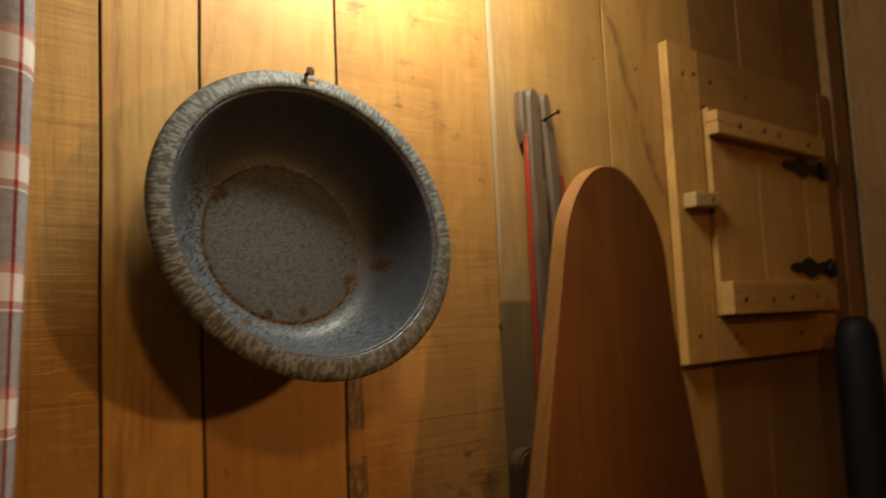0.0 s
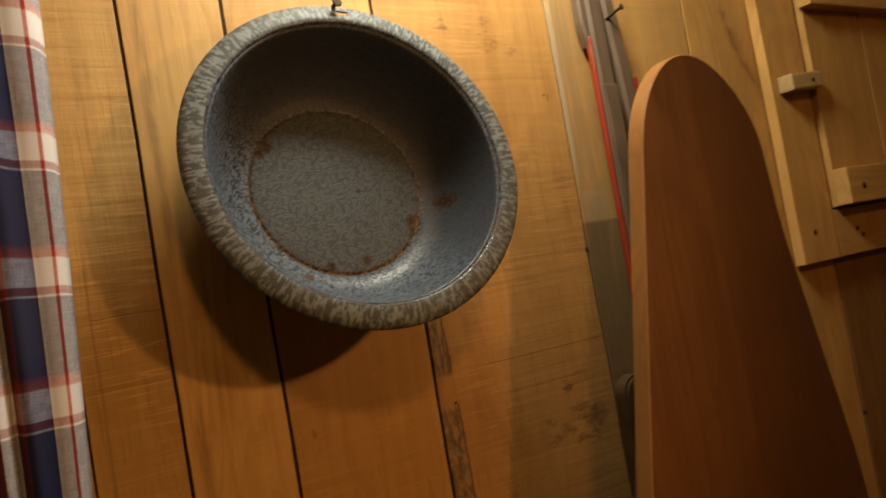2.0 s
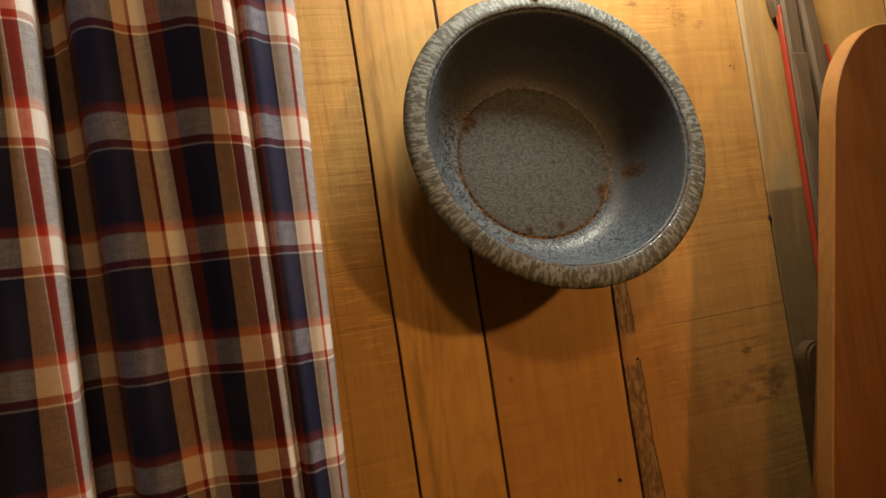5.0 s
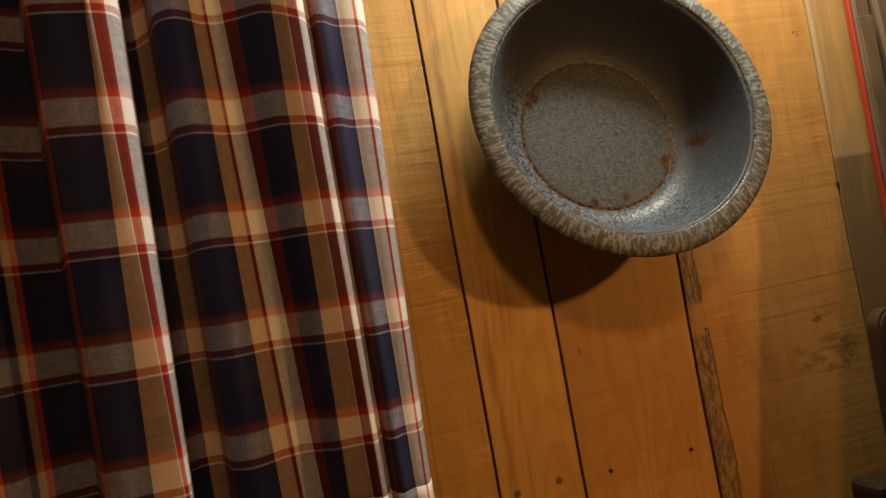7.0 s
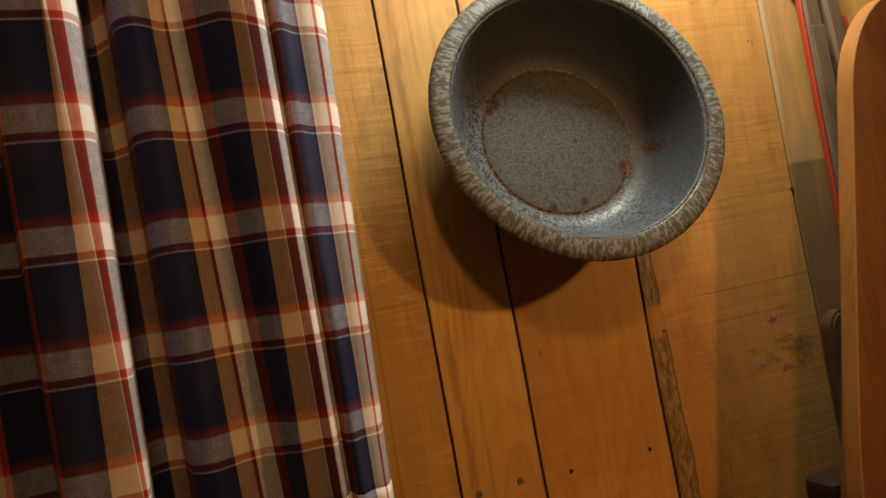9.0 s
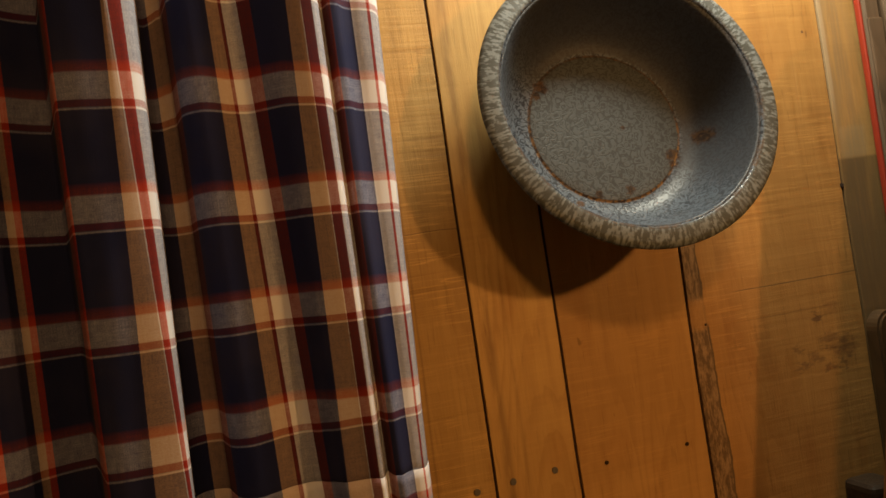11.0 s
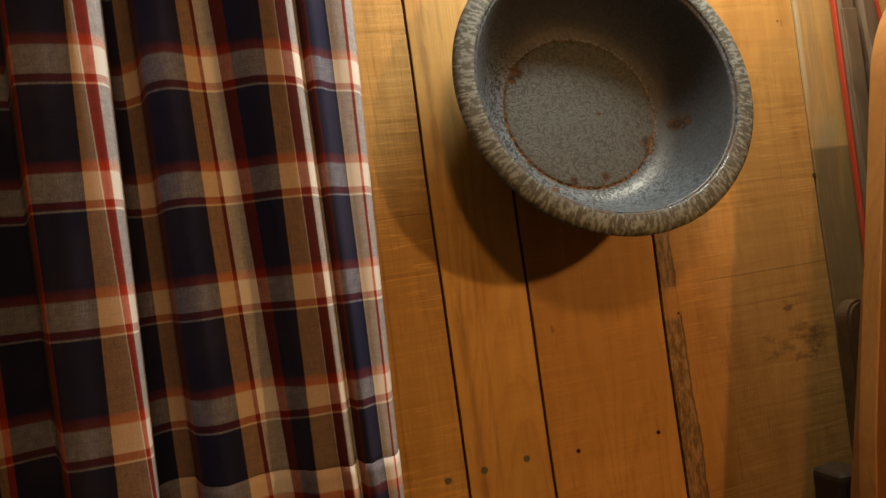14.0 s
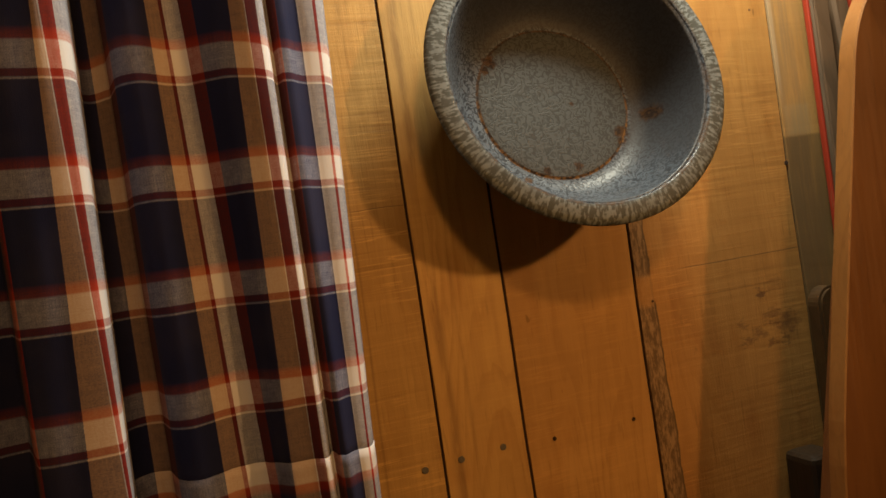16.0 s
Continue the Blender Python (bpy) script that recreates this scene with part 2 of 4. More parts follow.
def first_board(n, col):
    """Split across the narrow board beside the curtain."""
    p = n.coords((1, 1, 1), shift=False)
    z = n.axis(p, 2)
    wob = n.math("MULTIPLY", n.math("SUBTRACT", n.noise(n.coords((1, 1, 0.3), shift=False), 30, 2), 0.5), 0.004)
    cr = n.band(n.math("ADD", n.math("SUBTRACT", z, 1.5675), wob), -0.0005, 0.0005, 0.0005)
    col = n.mix(n.math("MULTIPLY", n.math("MULTIPLY", cr, n.remap(n.axis(p, 0), 0.314, 0.320)), 0.65), col, (0.09, 0.045, 0.02))
    short = n.math("MULTIPLY", n.band(n.math("ADD", n.math("SUBTRACT", z, 1.655), wob), -0.0004, 0.0005, 0.0006), n.remap(n.axis(p, 0), 0.335, 0.352))
    col = n.mix(n.math("MULTIPLY", short, 0.5), col, (0.11, 0.055, 0.022))
    drawn = n.math("ADD", n.axis(p, 0), n.math("ADD", n.math("MULTIPLY", wob, 1.2), n.math("MULTIPLY", n.math("SUBTRACT", z, 1.5), -0.012)))
    seam = n.math("MULTIPLY", n.band(drawn, 0.3155, 0.3180, 0.0015), n.remap(z, 1.60, 1.66, 1.0, 0.0))
    return n.mix(n.math("MULTIPLY", seam, 0.45), col, (0.16, 0.080, 0.028))


M_PLANK = wood("rough_sawn_board", LIGHT, DARK, tone=0.22, saw=0.4)
M_RUSSET = wood("russet_board", (0.52, 0.302, 0.119), (0.31, 0.154, 0.051), tone=0.0, saw=0.45, lines=0.45)


def streaked(n, col):
    """Darker heart streaks near one edge of a board."""
    p = n.coords((1, 1, 1), shift=False)
    x = n.axis(p, 0)
    wob = n.math("MULTIPLY", n.math("SUBTRACT", n.noise(n.coords((1, 1, 0.2), shift=False), 16, 3), 0.5), 0.014)
    at = n.math("ADD", x, wob)
    broken = n.remap(n.noise(n.coords((1, 1, 0.15), shift=False), 60, 4, 0.65), 0.40, 0.62)
    col = n.mix(n.math("MULTIPLY", n.math("MULTIPLY", n.band(at, 0.398, 0.408, 0.004), broken), 0.5), col, (0.16, 0.075, 0.026))
    return n.mix(n.math("MULTIPLY", n.math("MULTIPLY", n.band(at, 0.424, 0.429, 0.003), broken), 0.3), col, (0.20, 0.10, 0.035))


M_STREAK = wood("streaked_board", (0.57, 0.360, 0.150), (0.335, 0.172, 0.058), tone=0.0, saw=0.3, lines=0.5, extra=streaked)
M_FIRST = wood("narrow_board", (0.49, 0.306, 0.124), (0.27, 0.146, 0.050), tone=0.0, saw=1.6, lines=0.25, extra=first_board)
M_SAP = wood("bark_edged_board", (0.40, 0.212, 0.074), (0.225, 0.100, 0.030), tone=0.0, saw=1.1, lines=0.25, extra=sapwood)
M_GREY = wood("grey_edged_board", (0.42, 0.240, 0.092), (0.24, 0.122, 0.043), tone=0.0, saw=0.5, lines=0.3, extra=weathered_margin)


def wavy_crack(n, col):
    """A brown wavering check running down one board."""
    p = n.coords((1, 1, 1), shift=False)
    x, z = n.axis(p, 0), n.axis(p, 2)
    wob = n.math("MULTIPLY", n.math("SUBTRACT", n.noise(n.coords((0.1, 0.1, 1), shift=False), 9, 2), 0.5), 0.05)
    wob = n.math("ADD", wob, n.math("MULTIPLY", n.math("SUBTRACT", n.noise(p, 55, 3), 0.5), 0.012))
    at = n.math("ADD", n.math("SUBTRACT", n.math("ADD", x, n.math("MULTIPLY", n.math("SUBTRACT", z, 2.0), 0.42)), 1.305), wob)
    broken = n.remap(n.noise(p, 30, 3), 0.36, 0.56, 0.25, 1.0)
    halo = n.math("MULTIPLY", n.band(at, -0.006, 0.014, 0.010), n.band(z, 1.74, 2.14, 0.05))
    col = n.mix(n.math("MULTIPLY", n.math("MULTIPLY", halo, broken), 0.6), col, (0.20, 0.090, 0.030))
    line = n.math("MULTIPLY", n.math("MULTIPLY", n.band(at, -0.0016, 0.0016, 0.0016), broken), n.band(z, 1.78, 2.12, 0.03))
    return n.mix(n.math("MULTIPLY", line, 0.6), col, (0.08, 0.035, 0.014))


M_CHECK = wood("checked_board", (0.53, 0.305, 0.110), (0.30, 0.150, 0.047), tone=0.0, saw=0.3, extra=wavy_crack)
M_KNOT = Net("brown_knot", 0.8).done((0.13, 0.065, 0.025))
# darker copy of the boards: weaker light past the door is put into the colour
M_FAR = wood("dimmed_far_board", (0.28, 0.142, 0.052), (0.155, 0.073, 0.026), tone=0.25, saw=0.3)
M_DOOR = wood("pine_door_board", (0.56, 0.325, 0.118), (0.33, 0.172, 0.058), tone=0.18, saw=0.1, bump=0.2)


def batten_crack(n, col):
    """A drying crack that wanders along a cross board."""
    p = n.coords((1, 1, 1), shift=False)
    z = n.axis(p, 2)
    x = n.axis(p, 0)
    wob = n.math("MULTIPLY", n.math("SUBTRACT", n.noise(n.coords((1, 0.1, 0.1), shift=False), 7, 2), 0.5), 0.035)
    wob = n.math("ADD", wob, n.math("MULTIPLY", n.math("SUBTRACT", n.noise(p, 70, 3), 0.5), 0.006))
    broken = n.math("MULTIPLY", n.remap(n.noise(p, 24, 3), 0.34, 0.54), n.remap(x, 1.68, 1.80, 1.0, 0.15))
    at = n.math("ADD", n.math("ADD", n.math("SUBTRACT", z, 1.937), wob), n.math("MULTIPLY", n.math("SUBTRACT", x, 1.52), 0.03))
    line = n.math("MULTIPLY", n.band(at, -0.0014, 0.0014, 0.0012), broken)
    return n.mix(n.math("MULTIPLY", line, 0.8), col, (0.06, 0.028, 0.010))


M_RAIL = wood("pine_cross_board", (0.56, 0.330, 0.124), (0.33, 0.174, 0.060), along="x", tone=0.15, saw=0.1, bump=0.2, extra=batten_crack)
# darker copy of the cross board, with the fall-off of light in its colour
M_DIM = wood("shaded_cross_board", (0.33, 0.178, 0.066), (0.19, 0.094, 0.033), along="x", tone=0.1, saw=0.1, bump=0.2)
M_PALE = wood("pale_pine", (0.45, 0.32, 0.18), (0.31, 0.20, 0.10), along="x", tone=0.1, saw=0.0, bump=0.15)
M_BOARD = wood("stained_cedar", (0.17, 0.068, 0.027), (0.105, 0.038, 0.015), tone=0.12, saw=0.0, grain=0.7, rough=0.46, bump=0.10, spec=0.45)
M_EDGE = wood("cedar_edge", (0.29, 0.138, 0.048), (0.18, 0.078, 0.026), tone=0.0, saw=0.0, grain=1.3, rough=0.5, bump=0.15)
M_STICK = wood("weathered_grey_wood", tint=(1.0, 0.98, 0.95), light=(0.135, 0.088, 0.054), dark=(0.046, 0.029, 0.017), tone=0.12, saw=0.0, bump=0.4)
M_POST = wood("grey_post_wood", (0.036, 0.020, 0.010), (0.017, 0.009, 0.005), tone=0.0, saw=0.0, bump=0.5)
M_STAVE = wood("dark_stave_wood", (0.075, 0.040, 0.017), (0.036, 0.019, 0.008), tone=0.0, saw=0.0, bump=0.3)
M_FLOOR = wood("floor_board", (0.15, 0.09, 0.045), (0.07, 0.042, 0.02), along="y", tone=0.3, saw=0.0)


def red_paint():
    n = Net("worn_red_paint", 0.45)
    worn = n.remap(n.noise(n.coords((1, 1, 0.2)), 90, 4, 0.6), 0.60, 0.72)
    return n.done(n.mix(worn, (0.27, 0.028, 0.012), (0.24, 0.10, 0.05)))


def rusty_iron(name, base, rust, amount):
    n = Net(name, 0.55, 0.6)
    f = n.remap(n.noise(n.coords(), 220, 4, 0.65), 0.62 - amount, 0.75 - amount)
    return n.done(n.mix(f, base, rust), n.remap(f, 0, 1, 0.4, 0.8), n.bump(n.noise(n.coords(), 400, 3), 0.3, 0.0006))


M_RED = red_paint()
M_NAIL = rusty_iron("rusty_nail", (0.055, 0.040, 0.028), (0.075, 0.034, 0.014), 0.15)
M_DULL = rusty_iron("dull_steel_nail", (0.20, 0.18, 0.15), (0.12, 0.09, 0.06), 0.0)
M_HOLE = Net("old_nail_hole", 0.95).done((0.030, 0.015, 0.008))
M_STUD = rusty_iron("brown_rust", (0.060, 0.026, 0.013), (0.12, 0.045, 0.017), 0.15)
M_HINGE = rusty_iron("black_iron", (0.012, 0.011, 0.012), (0.03, 0.018, 0.01), -0.05)


def black_sheet():
    n = Net("black_sheet_metal", 0.42, 0.3, 0.4)
    f = n.noise(n.coords(), 9, 4, 0.6)
    return n.done(n.mix(f, (0.004, 0.004, 0.006), (0.010, 0.010, 0.013)), n.remap(f, 0.3, 0.7, 0.55, 0.75))


M_BLACK = black_sheet()


def plaster():
    n = Net("dim_boarded_room", 0.8)
    return n.done(n.mix(n.noise(n.coords((1, 1, 0.1)), 12, 4), (0.34, 0.22, 0.12), (0.46, 0.31, 0.17)))


M_ROOM = plaster()


def enamel():
    """Mottled grey-blue enamel; in the object's own frame the bowl's axis is z and the floor lies at z = -0.086."""
    n = Net("mottled_grey_blue_enamel", 0.26, 0.0, 0.26)
    p = n.coords((1, 1, 1), shift=False)
    x, y, z = (n.axis(p, k) for k in range(3))
    r = n.math("SQRT", n.math("ADD", n.math("MULTIPLY", x, x), n.math("MULTIPLY", y, y)))
    ang = n.math("ARCTAN2", y, x)
    # worm-like wrinkles of the glaze: narrow troughs between rounded ridges
    twist = n.coords((1, 1, 1), shift=False, turn=(0, 0, 35))
    f1 = n.noise(p, 115, 0.5, 0.5, 0.6)
    f2 = n.noise(twist, 190, 0.6, 0.5, 0.4)
    folds = n.math("ABSOLUTE", n.math("SUBTRACT", n.math("FRACT", n.math("MULTIPLY", n.math("ADD", n.math("MULTIPLY", f1, 0.75), n.math("MULTIPLY", f2, 0.25)), 5.2)), 0.5))
    worm = n.remap(folds, 0.02, 0.42)
    patchy = n.noise(p, 26, 3, 0.6)
    blue = n.mix(worm, (0.024, 0.030, 0.042), (0.104, 0.130, 0.168))
    # floor: greyer
    floor_fac = n.remap(r, 0.094, 0.098, 1.0, 0.0)
    grey = n.mix(worm, (0.031, 0.036, 0.039), (0.060, 0.070, 0.077))
    col = n.mix(floor_fac, blue, grey)
    # the upper wall of the bowl is smooth; the shade below its rim is painted dark
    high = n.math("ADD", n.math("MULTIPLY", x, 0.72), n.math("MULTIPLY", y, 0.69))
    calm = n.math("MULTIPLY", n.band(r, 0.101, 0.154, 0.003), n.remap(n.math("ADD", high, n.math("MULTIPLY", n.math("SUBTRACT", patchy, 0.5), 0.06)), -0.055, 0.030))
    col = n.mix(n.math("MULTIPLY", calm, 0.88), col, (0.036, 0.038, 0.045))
    col = n.mix(n.remap(patchy, 0.50, 0.75, 0.0, 0.30), col, (0.045, 0.044, 0.044))
    # rim: spokes of brown-grey across the flange
    polar = n.node("ShaderNodeCombineXYZ")
    n.put(n.math("MULTIPLY", ang, 0.175), polar.inputs[0])
    n.put(n.math("MULTIPLY", r, 0.30), polar.inputs[1])
    spoke = n.noise(polar.outputs[0], 250, 1.5, 0.6, 0.3)
    speck = n.noise(p, 300, 1.5, 0.5)
    spoke = n.math("ADD", n.math("MULTIPLY", spoke, 0.72), n.math("MULTIPLY", speck, 0.28))
    flange = n.mix(n.remap(spoke, 0.46, 0.58), (0.060, 0.065, 0.061), (0.172, 0.198, 0.212))
    flange = n.mix(n.remap(patchy, 0.45, 0.70, 0.0, 0.5), flange, (0.086, 0.092, 0.096))
    rim_fac = n.remap(r, 0.1565, 0.1585)
    col = n.mix(rim_fac, col, flange)
    # rust: worn ring round the floor, chips on the lip, single spots
    wear = n.noise(p, 42, 4, 0.65)
    ring = n.math("MULTIPLY", n.band(r, 0.0952, 0.0986, 0.0009), n.remap(wear, 0.30, 0.50, 0.5, 1.0))
    low = n.remap(y, -0.02, 0.05, 1.0, 0.8)
    rust = n.math("MULTIPLY", ring, low)
    lip = n.math("MULTIPLY", n.math("MULTIPLY", n.band(r, 0.1545, 0.1595, 0.0012), n.remap(wear, 0.44, 0.56)), n.remap(y, -0.05, 0.02, 1.0, 0.35))
    rust = n.math("MAXIMUM", rust, n.math("MULTIPLY", lip, 0.8))
    for sx, sy, size in ((0.079, -0.048, 0.011), (0.076, -0.058, 0.007), (0.118, -0.031, 0.012), (-0.070, 0.060, 0.010), (-0.078, 0.050, 0.007), (0.010, -0.083, 0.007), (0.022, -0.004, 0.0035), (-0.058, -0.094, 0.006), (-0.030, -0.085, 0.006)):
        d = n.math("SQRT", n.math("ADD", n.math("POWER", n.math("SUBTRACT", x, sx), 2.0), n.math("POWER", n.math("SUBTRACT", y, sy), 2.0)))
        d = n.math("ADD", d, n.math("MULTIPLY", n.math("SUBTRACT", n.noise(p, 160, 3), 0.5), size * 1.3))
        rust = n.math("MAXIMUM", rust, n.remap(d, size * 0.5, size * 1.15, 0.95, 0.0))
    col = n.mix(n.math("MULTIPLY", rust, 0.9), col, n.mix(n.remap(n.noise(p, 170, 3), 0.4, 0.6), (0.024, 0.011, 0.004), n.mix(n.math("MULTIPLY", ring, n.remap(y, -0.04, 0.03, 1.0, 0.15)), (0.070, 0.034, 0.010), (0.20, 0.105, 0.028))))
    hgt = n.math("ADD", n.math("MULTIPLY", n.math("MULTIPLY", worm, n.math("SUBTRACT", 1.0, n.math("MULTIPLY", n.math("MAXIMUM", calm, rim_fac), 0.85))), 0.5), n.math("MULTIPLY", n.noise(p, 60, 2), 0.5))
    rough = n.math("ADD", n.math("ADD", n.remap(worm, 0, 1, 0.40, 0.34), n.math("MULTIPLY", rim_fac, 0.18)), n.math("MULTIPLY", rust, 0.4))
    rough = n.math("ADD", rough, n.math("ADD", n.math("MULTIPLY", calm, 0.16), n.math("MULTIPLY", floor_fac, 0.14)))
    rough = n.math("SUBTRACT", rough, n.math("MULTIPLY", n.band(r, 0.1545, 0.1600, 0.001), 0.16))
    return n.done(col, rough, n.bump(hgt, 0.6, 0.0005))


M_ENAMEL = enamel()

# warp stripes of the curtain cloth, by metres across the hanging width
NAVY, TAN, RED, WHITE = (0.0075, 0.0115, 0.056), (0.38, 0.255, 0.172), (0.34, 0.028, 0.014), (0.64, 0.655, 0.71)
WINE = (0.13, 0.013, 0.010)
DUSK = (0.012, 0.014, 0.042)   # the darker navy of the weft
# the navy from 0.0608 to 0.0730 stands in for shade in the deep fold
WARP = ((-0.30, NAVY), (-0.135, TAN), (-0.118, WHITE), (-0.106, RED), (-0.098, NAVY), (-0.071, TAN), (-0.064, RED), (-0.058, NAVY), (-0.0205, RED), (-0.0160, NAVY),
        (0.0290, TAN), (0.0412, WHITE), (0.0422, RED), (0.0515, WHITE), (0.0608, NAVY), (0.0730, TAN), (0.0870, WINE), (0.0920, NAVY), (0.1300, TAN), (0.1430, WINE), (0.1466, WHITE),
        (0.1630, WINE), (0.1750, NAVY), (0.2050, TAN), (0.2218, WHITE), (0.2226, WINE), (0.2325, WHITE), (0.2425, WINE), (0.2510, NAVY), (0.2710, WHITE), (0.2855, RED), (0.2880, WHITE))


def plaid(name, top, sign):
    """Woven check: the warp by the u of the cloth, the weft by its v, mixed thread by thread."""
    n = Net(name, 0.85, 0.0, 0.15)
    uv = n.t.nodes.new("ShaderNodeUVMap").outputs["UV"]
    u, v = n.axis(uv, 0), n.axis(uv, 1)
    rag = n.math("MULTIPLY", n.math("SUBTRACT", n.noise(uv, 900, 2), 0.5), 0.0012)
    at = n.math("ADD", u, rag)
    warp = None
    for lo, hi in ((-0.30, -0.05), (-0.05, 0.05), (0.05, 0.15), (0.15, 0.25), (0.25, 0.35)):
        under = [c for p, c in WARP if p <= lo][-1]
        stops = [(0.0, under)] + [((p - lo) / (hi - lo), c) for p, c in WARP if lo < p < hi]
        span = n.ramp(n.math("MULTIPLY", n.math("SUBTRACT", at, lo), 1 / (hi - lo)), stops, True)
        warp = span if warp is None else n.mix(n.math("GREATER_THAN", at, lo), warp, span)
    # weft repeat of about 0.11 m: pale band, dark red stripe, a white line, navy, a fading red
    # the repeat tightens slightly towards the outer edge, where the cloth hangs askew
    pitch = n.math("SUBTRACT", 0.112, n.math("MULTIPLY", u, 0.0255))
    base = n.math("SUBTRACT", top, n.math("MULTIPLY", u, 0.045 if sign > 0 else 0.0))
    ph = n.math("DIVIDE", n.math("MULTIPLY", n.math("SUBTRACT", base, n.math("ADD", v, rag)), sign), pitch)
    ph = n.math("FRACT", n.math("ADD", ph, 8.293 if sign > 0 else 8.21))
    weft = n.ramp(ph, ((0.0, WHITE), (0.215, WHITE), (0.222, (0.16, 0.014, 0.012)), (0.278, (0.16, 0.014, 0.012)), (0.280, DUSK), (0.288, WHITE), (0.298, WHITE),
                       (0.304, DUSK), (0.89, DUSK), (0.935, (0.24, 0.025, 0.012)), (0.985, (0.34, 0.045, 0.02)), (1.0, WHITE)))
    tw = n.node("ShaderNodeCombineXYZ")
    n.put(n.math("MULTIPLY", u, 1.0), tw.inputs[0])
    n.put(n.math("MULTIPLY", v, 1.0), tw.inputs[1])
    thread = n.noise(tw.outputs[0], 900, 2, 0.7)
    slub_v = n.node("ShaderNodeMapping", Scale=(1.0, 0.05, 1.0))
    n.put(uv, slub_v.inputs["Vector"])
    slub = n.noise(slub_v.outputs[0], 800, 3, 0.7)
    slub_h = n.node("ShaderNodeMapping", Scale=(0.05, 1.0, 1.0))
    n.put(uv, slub_h.inputs["Vector"])
    pick = n.noise(slub_h.outputs[0], 800, 3, 0.7)
    fac = n.math("ADD", n.remap(thread, 0.3, 0.7, 0.31, 0.46), n.math("MULTIPLY", n.math("SUBTRACT", slub, 0.5), 0.32))
    fac = n.math("ADD", fac, n.math("MULTIPLY", n.math("SUBTRACT", pick, 0.5), 0.26))
    fac = n.math("ADD", fac, n.math("MULTIPLY", n.math("SUBTRACT", n.noise(uv, 150, 3, 0.65), 0.5), 0.26))
    def gamma(c, g):
        k = n.node("ShaderNodeGamma", Gamma=g)
        n.put(c, k.inputs["Color"])
        return k.outputs["Color"]
    col = gamma(n.mix(fac, gamma(warp, 0.5), gamma(weft, 0.5)), 2.0)
    fade = n.noise(uv, 9, 3)
    col = n.mix(n.remap(fade, 0.4, 0.7, 0.0, 0.05), col, (0.20, 0.16, 0.13))
    n.b.inputs["Sheen Weight"].default_value = 0.02
    return n.done(col, None, n.bump(n.math("ADD", thread, slub), 0.25, 0.0006))


M_CLOTH = plaid("plaid_cotton", 1.603, 1.0)
M_HEM = plaid("plaid_cotton_hem", 1.331, -1.0)


# ---- mesh helpers ----
def link(name, bm, material, parent=None, smooth=False):
    me = bpy.data.meshes.new(name)
    bm.to_mesh(me)
    bm.free()
    for m in material if isinstance(material, (list, tuple)) else [material]:
        me.materials.append(m)
    if smooth:
        me.polygons.foreach_set("use_smooth", [True] * len(me.polygons))
    ob = new(name, me)
    ob.parent = parent
    return ob


def part(name, bm, material, parent, label="", smooth=False):
    ob = link(name, bm, material, parent, smooth)
    if label:
        ob["label"] = label
    return ob


def empty(name, place=(0, 0, 0)):
    ob = new(name)
    ob.location = place
    return ob


def box(lo, hi, bevel=0.0, seg=1, wobble=0.0, cuts=0, axis=2):
    """A box between two corners, with bevelled edges; cuts along one axis let its long edges waver."""
    bm = bmesh.new()
    bmesh.ops.create_cube(bm, size=1.0)
    for v in bm.verts:
        v.co = Vector([lo[k] + (hi[k] - lo[k]) * (v.co[k] + 0.5) for k in range(3)])
    if cuts:
        edges = [e for e in bm.edges if abs((e.verts[0].co - e.verts[1].co)[axis]) > 1e-6]
        bmesh.ops.subdivide_edges(bm, edges=edges, cuts=cuts, use_grid_fill=True)
    if bevel:
        sharp = [e for e in bm.edges if e.calc_face_angle(0.0) > 0.5]
        bmesh.ops.bevel(bm, geom=sharp, offset=bevel, segments=seg, affect="EDGES", profile=0.6)
    if wobble:
        for v in bm.verts:
            q = v.co * (1.0 if axis != 2 else 1.0)
            shift = noise.noise_vector(Vector((q.x * 5, q.y * 5, q.z * 5)) + Vector((7, 3, 1)))
            for k in range(3):
                if k != axis:
                    v.co[k] += shift[k] * wobble
    return bm


def rod(a, b, r0, r1=None, sides=12, head=0.0, head_len=0.0012):
    """A round pin from a to b, with a flat head at b where one is wanted."""
    a, b = Vector(a), Vector(b)
    r1 = r0 if r1 is None else r1
    turn = (b - a).to_track_quat("Z", "Y").to_matrix()
    ln = (b - a).length
    prof = [(0, 0), (r0, 0), (r1, ln)] if not head else [(0, 0), (r0, 0), (r1, ln - head_len), (head * 0.9, ln - head_len), (head, ln - head_len * 0.6), (head * 0.85, ln)]
    prof.append((0, prof[-1][1]))
    return lathe(prof, sides, lambda p: a + turn @ p)


def lathe(prof, sides, place=lambda p: p, skip=None):
    bm = bmesh.new()
    rings = []
    for r, z in prof:
        if r < 1e-7:
            rings.append([bm.verts.new(place(Vector((0, 0, z))))])
        else:
            rings.append([bm.verts.new(place(Vector((r * math.cos(2 * math.pi * k / sides), r * math.sin(2 * math.pi * k / sides), z)))) for k in range(sides)])
    for i, (p, q) in enumerate(zip(rings, rings[1:])):
        for k in range(sides):
            if skip and skip(i, k):
                continue
            j = (k + 1) % sides
            if len(p) == 1 and len(q) == 1:
                continue
            if len(p) == 1:
                bm.faces.new((p[0], q[k], q[j]))
            elif len(q) == 1:
                bm.faces.new((p[k], q[0], p[j]))
            else:
                bm.faces.new((p[k], q[k], q[j], p[j]))
    bmesh.ops.recalc_face_normals(bm, faces=bm.faces)
    return bm


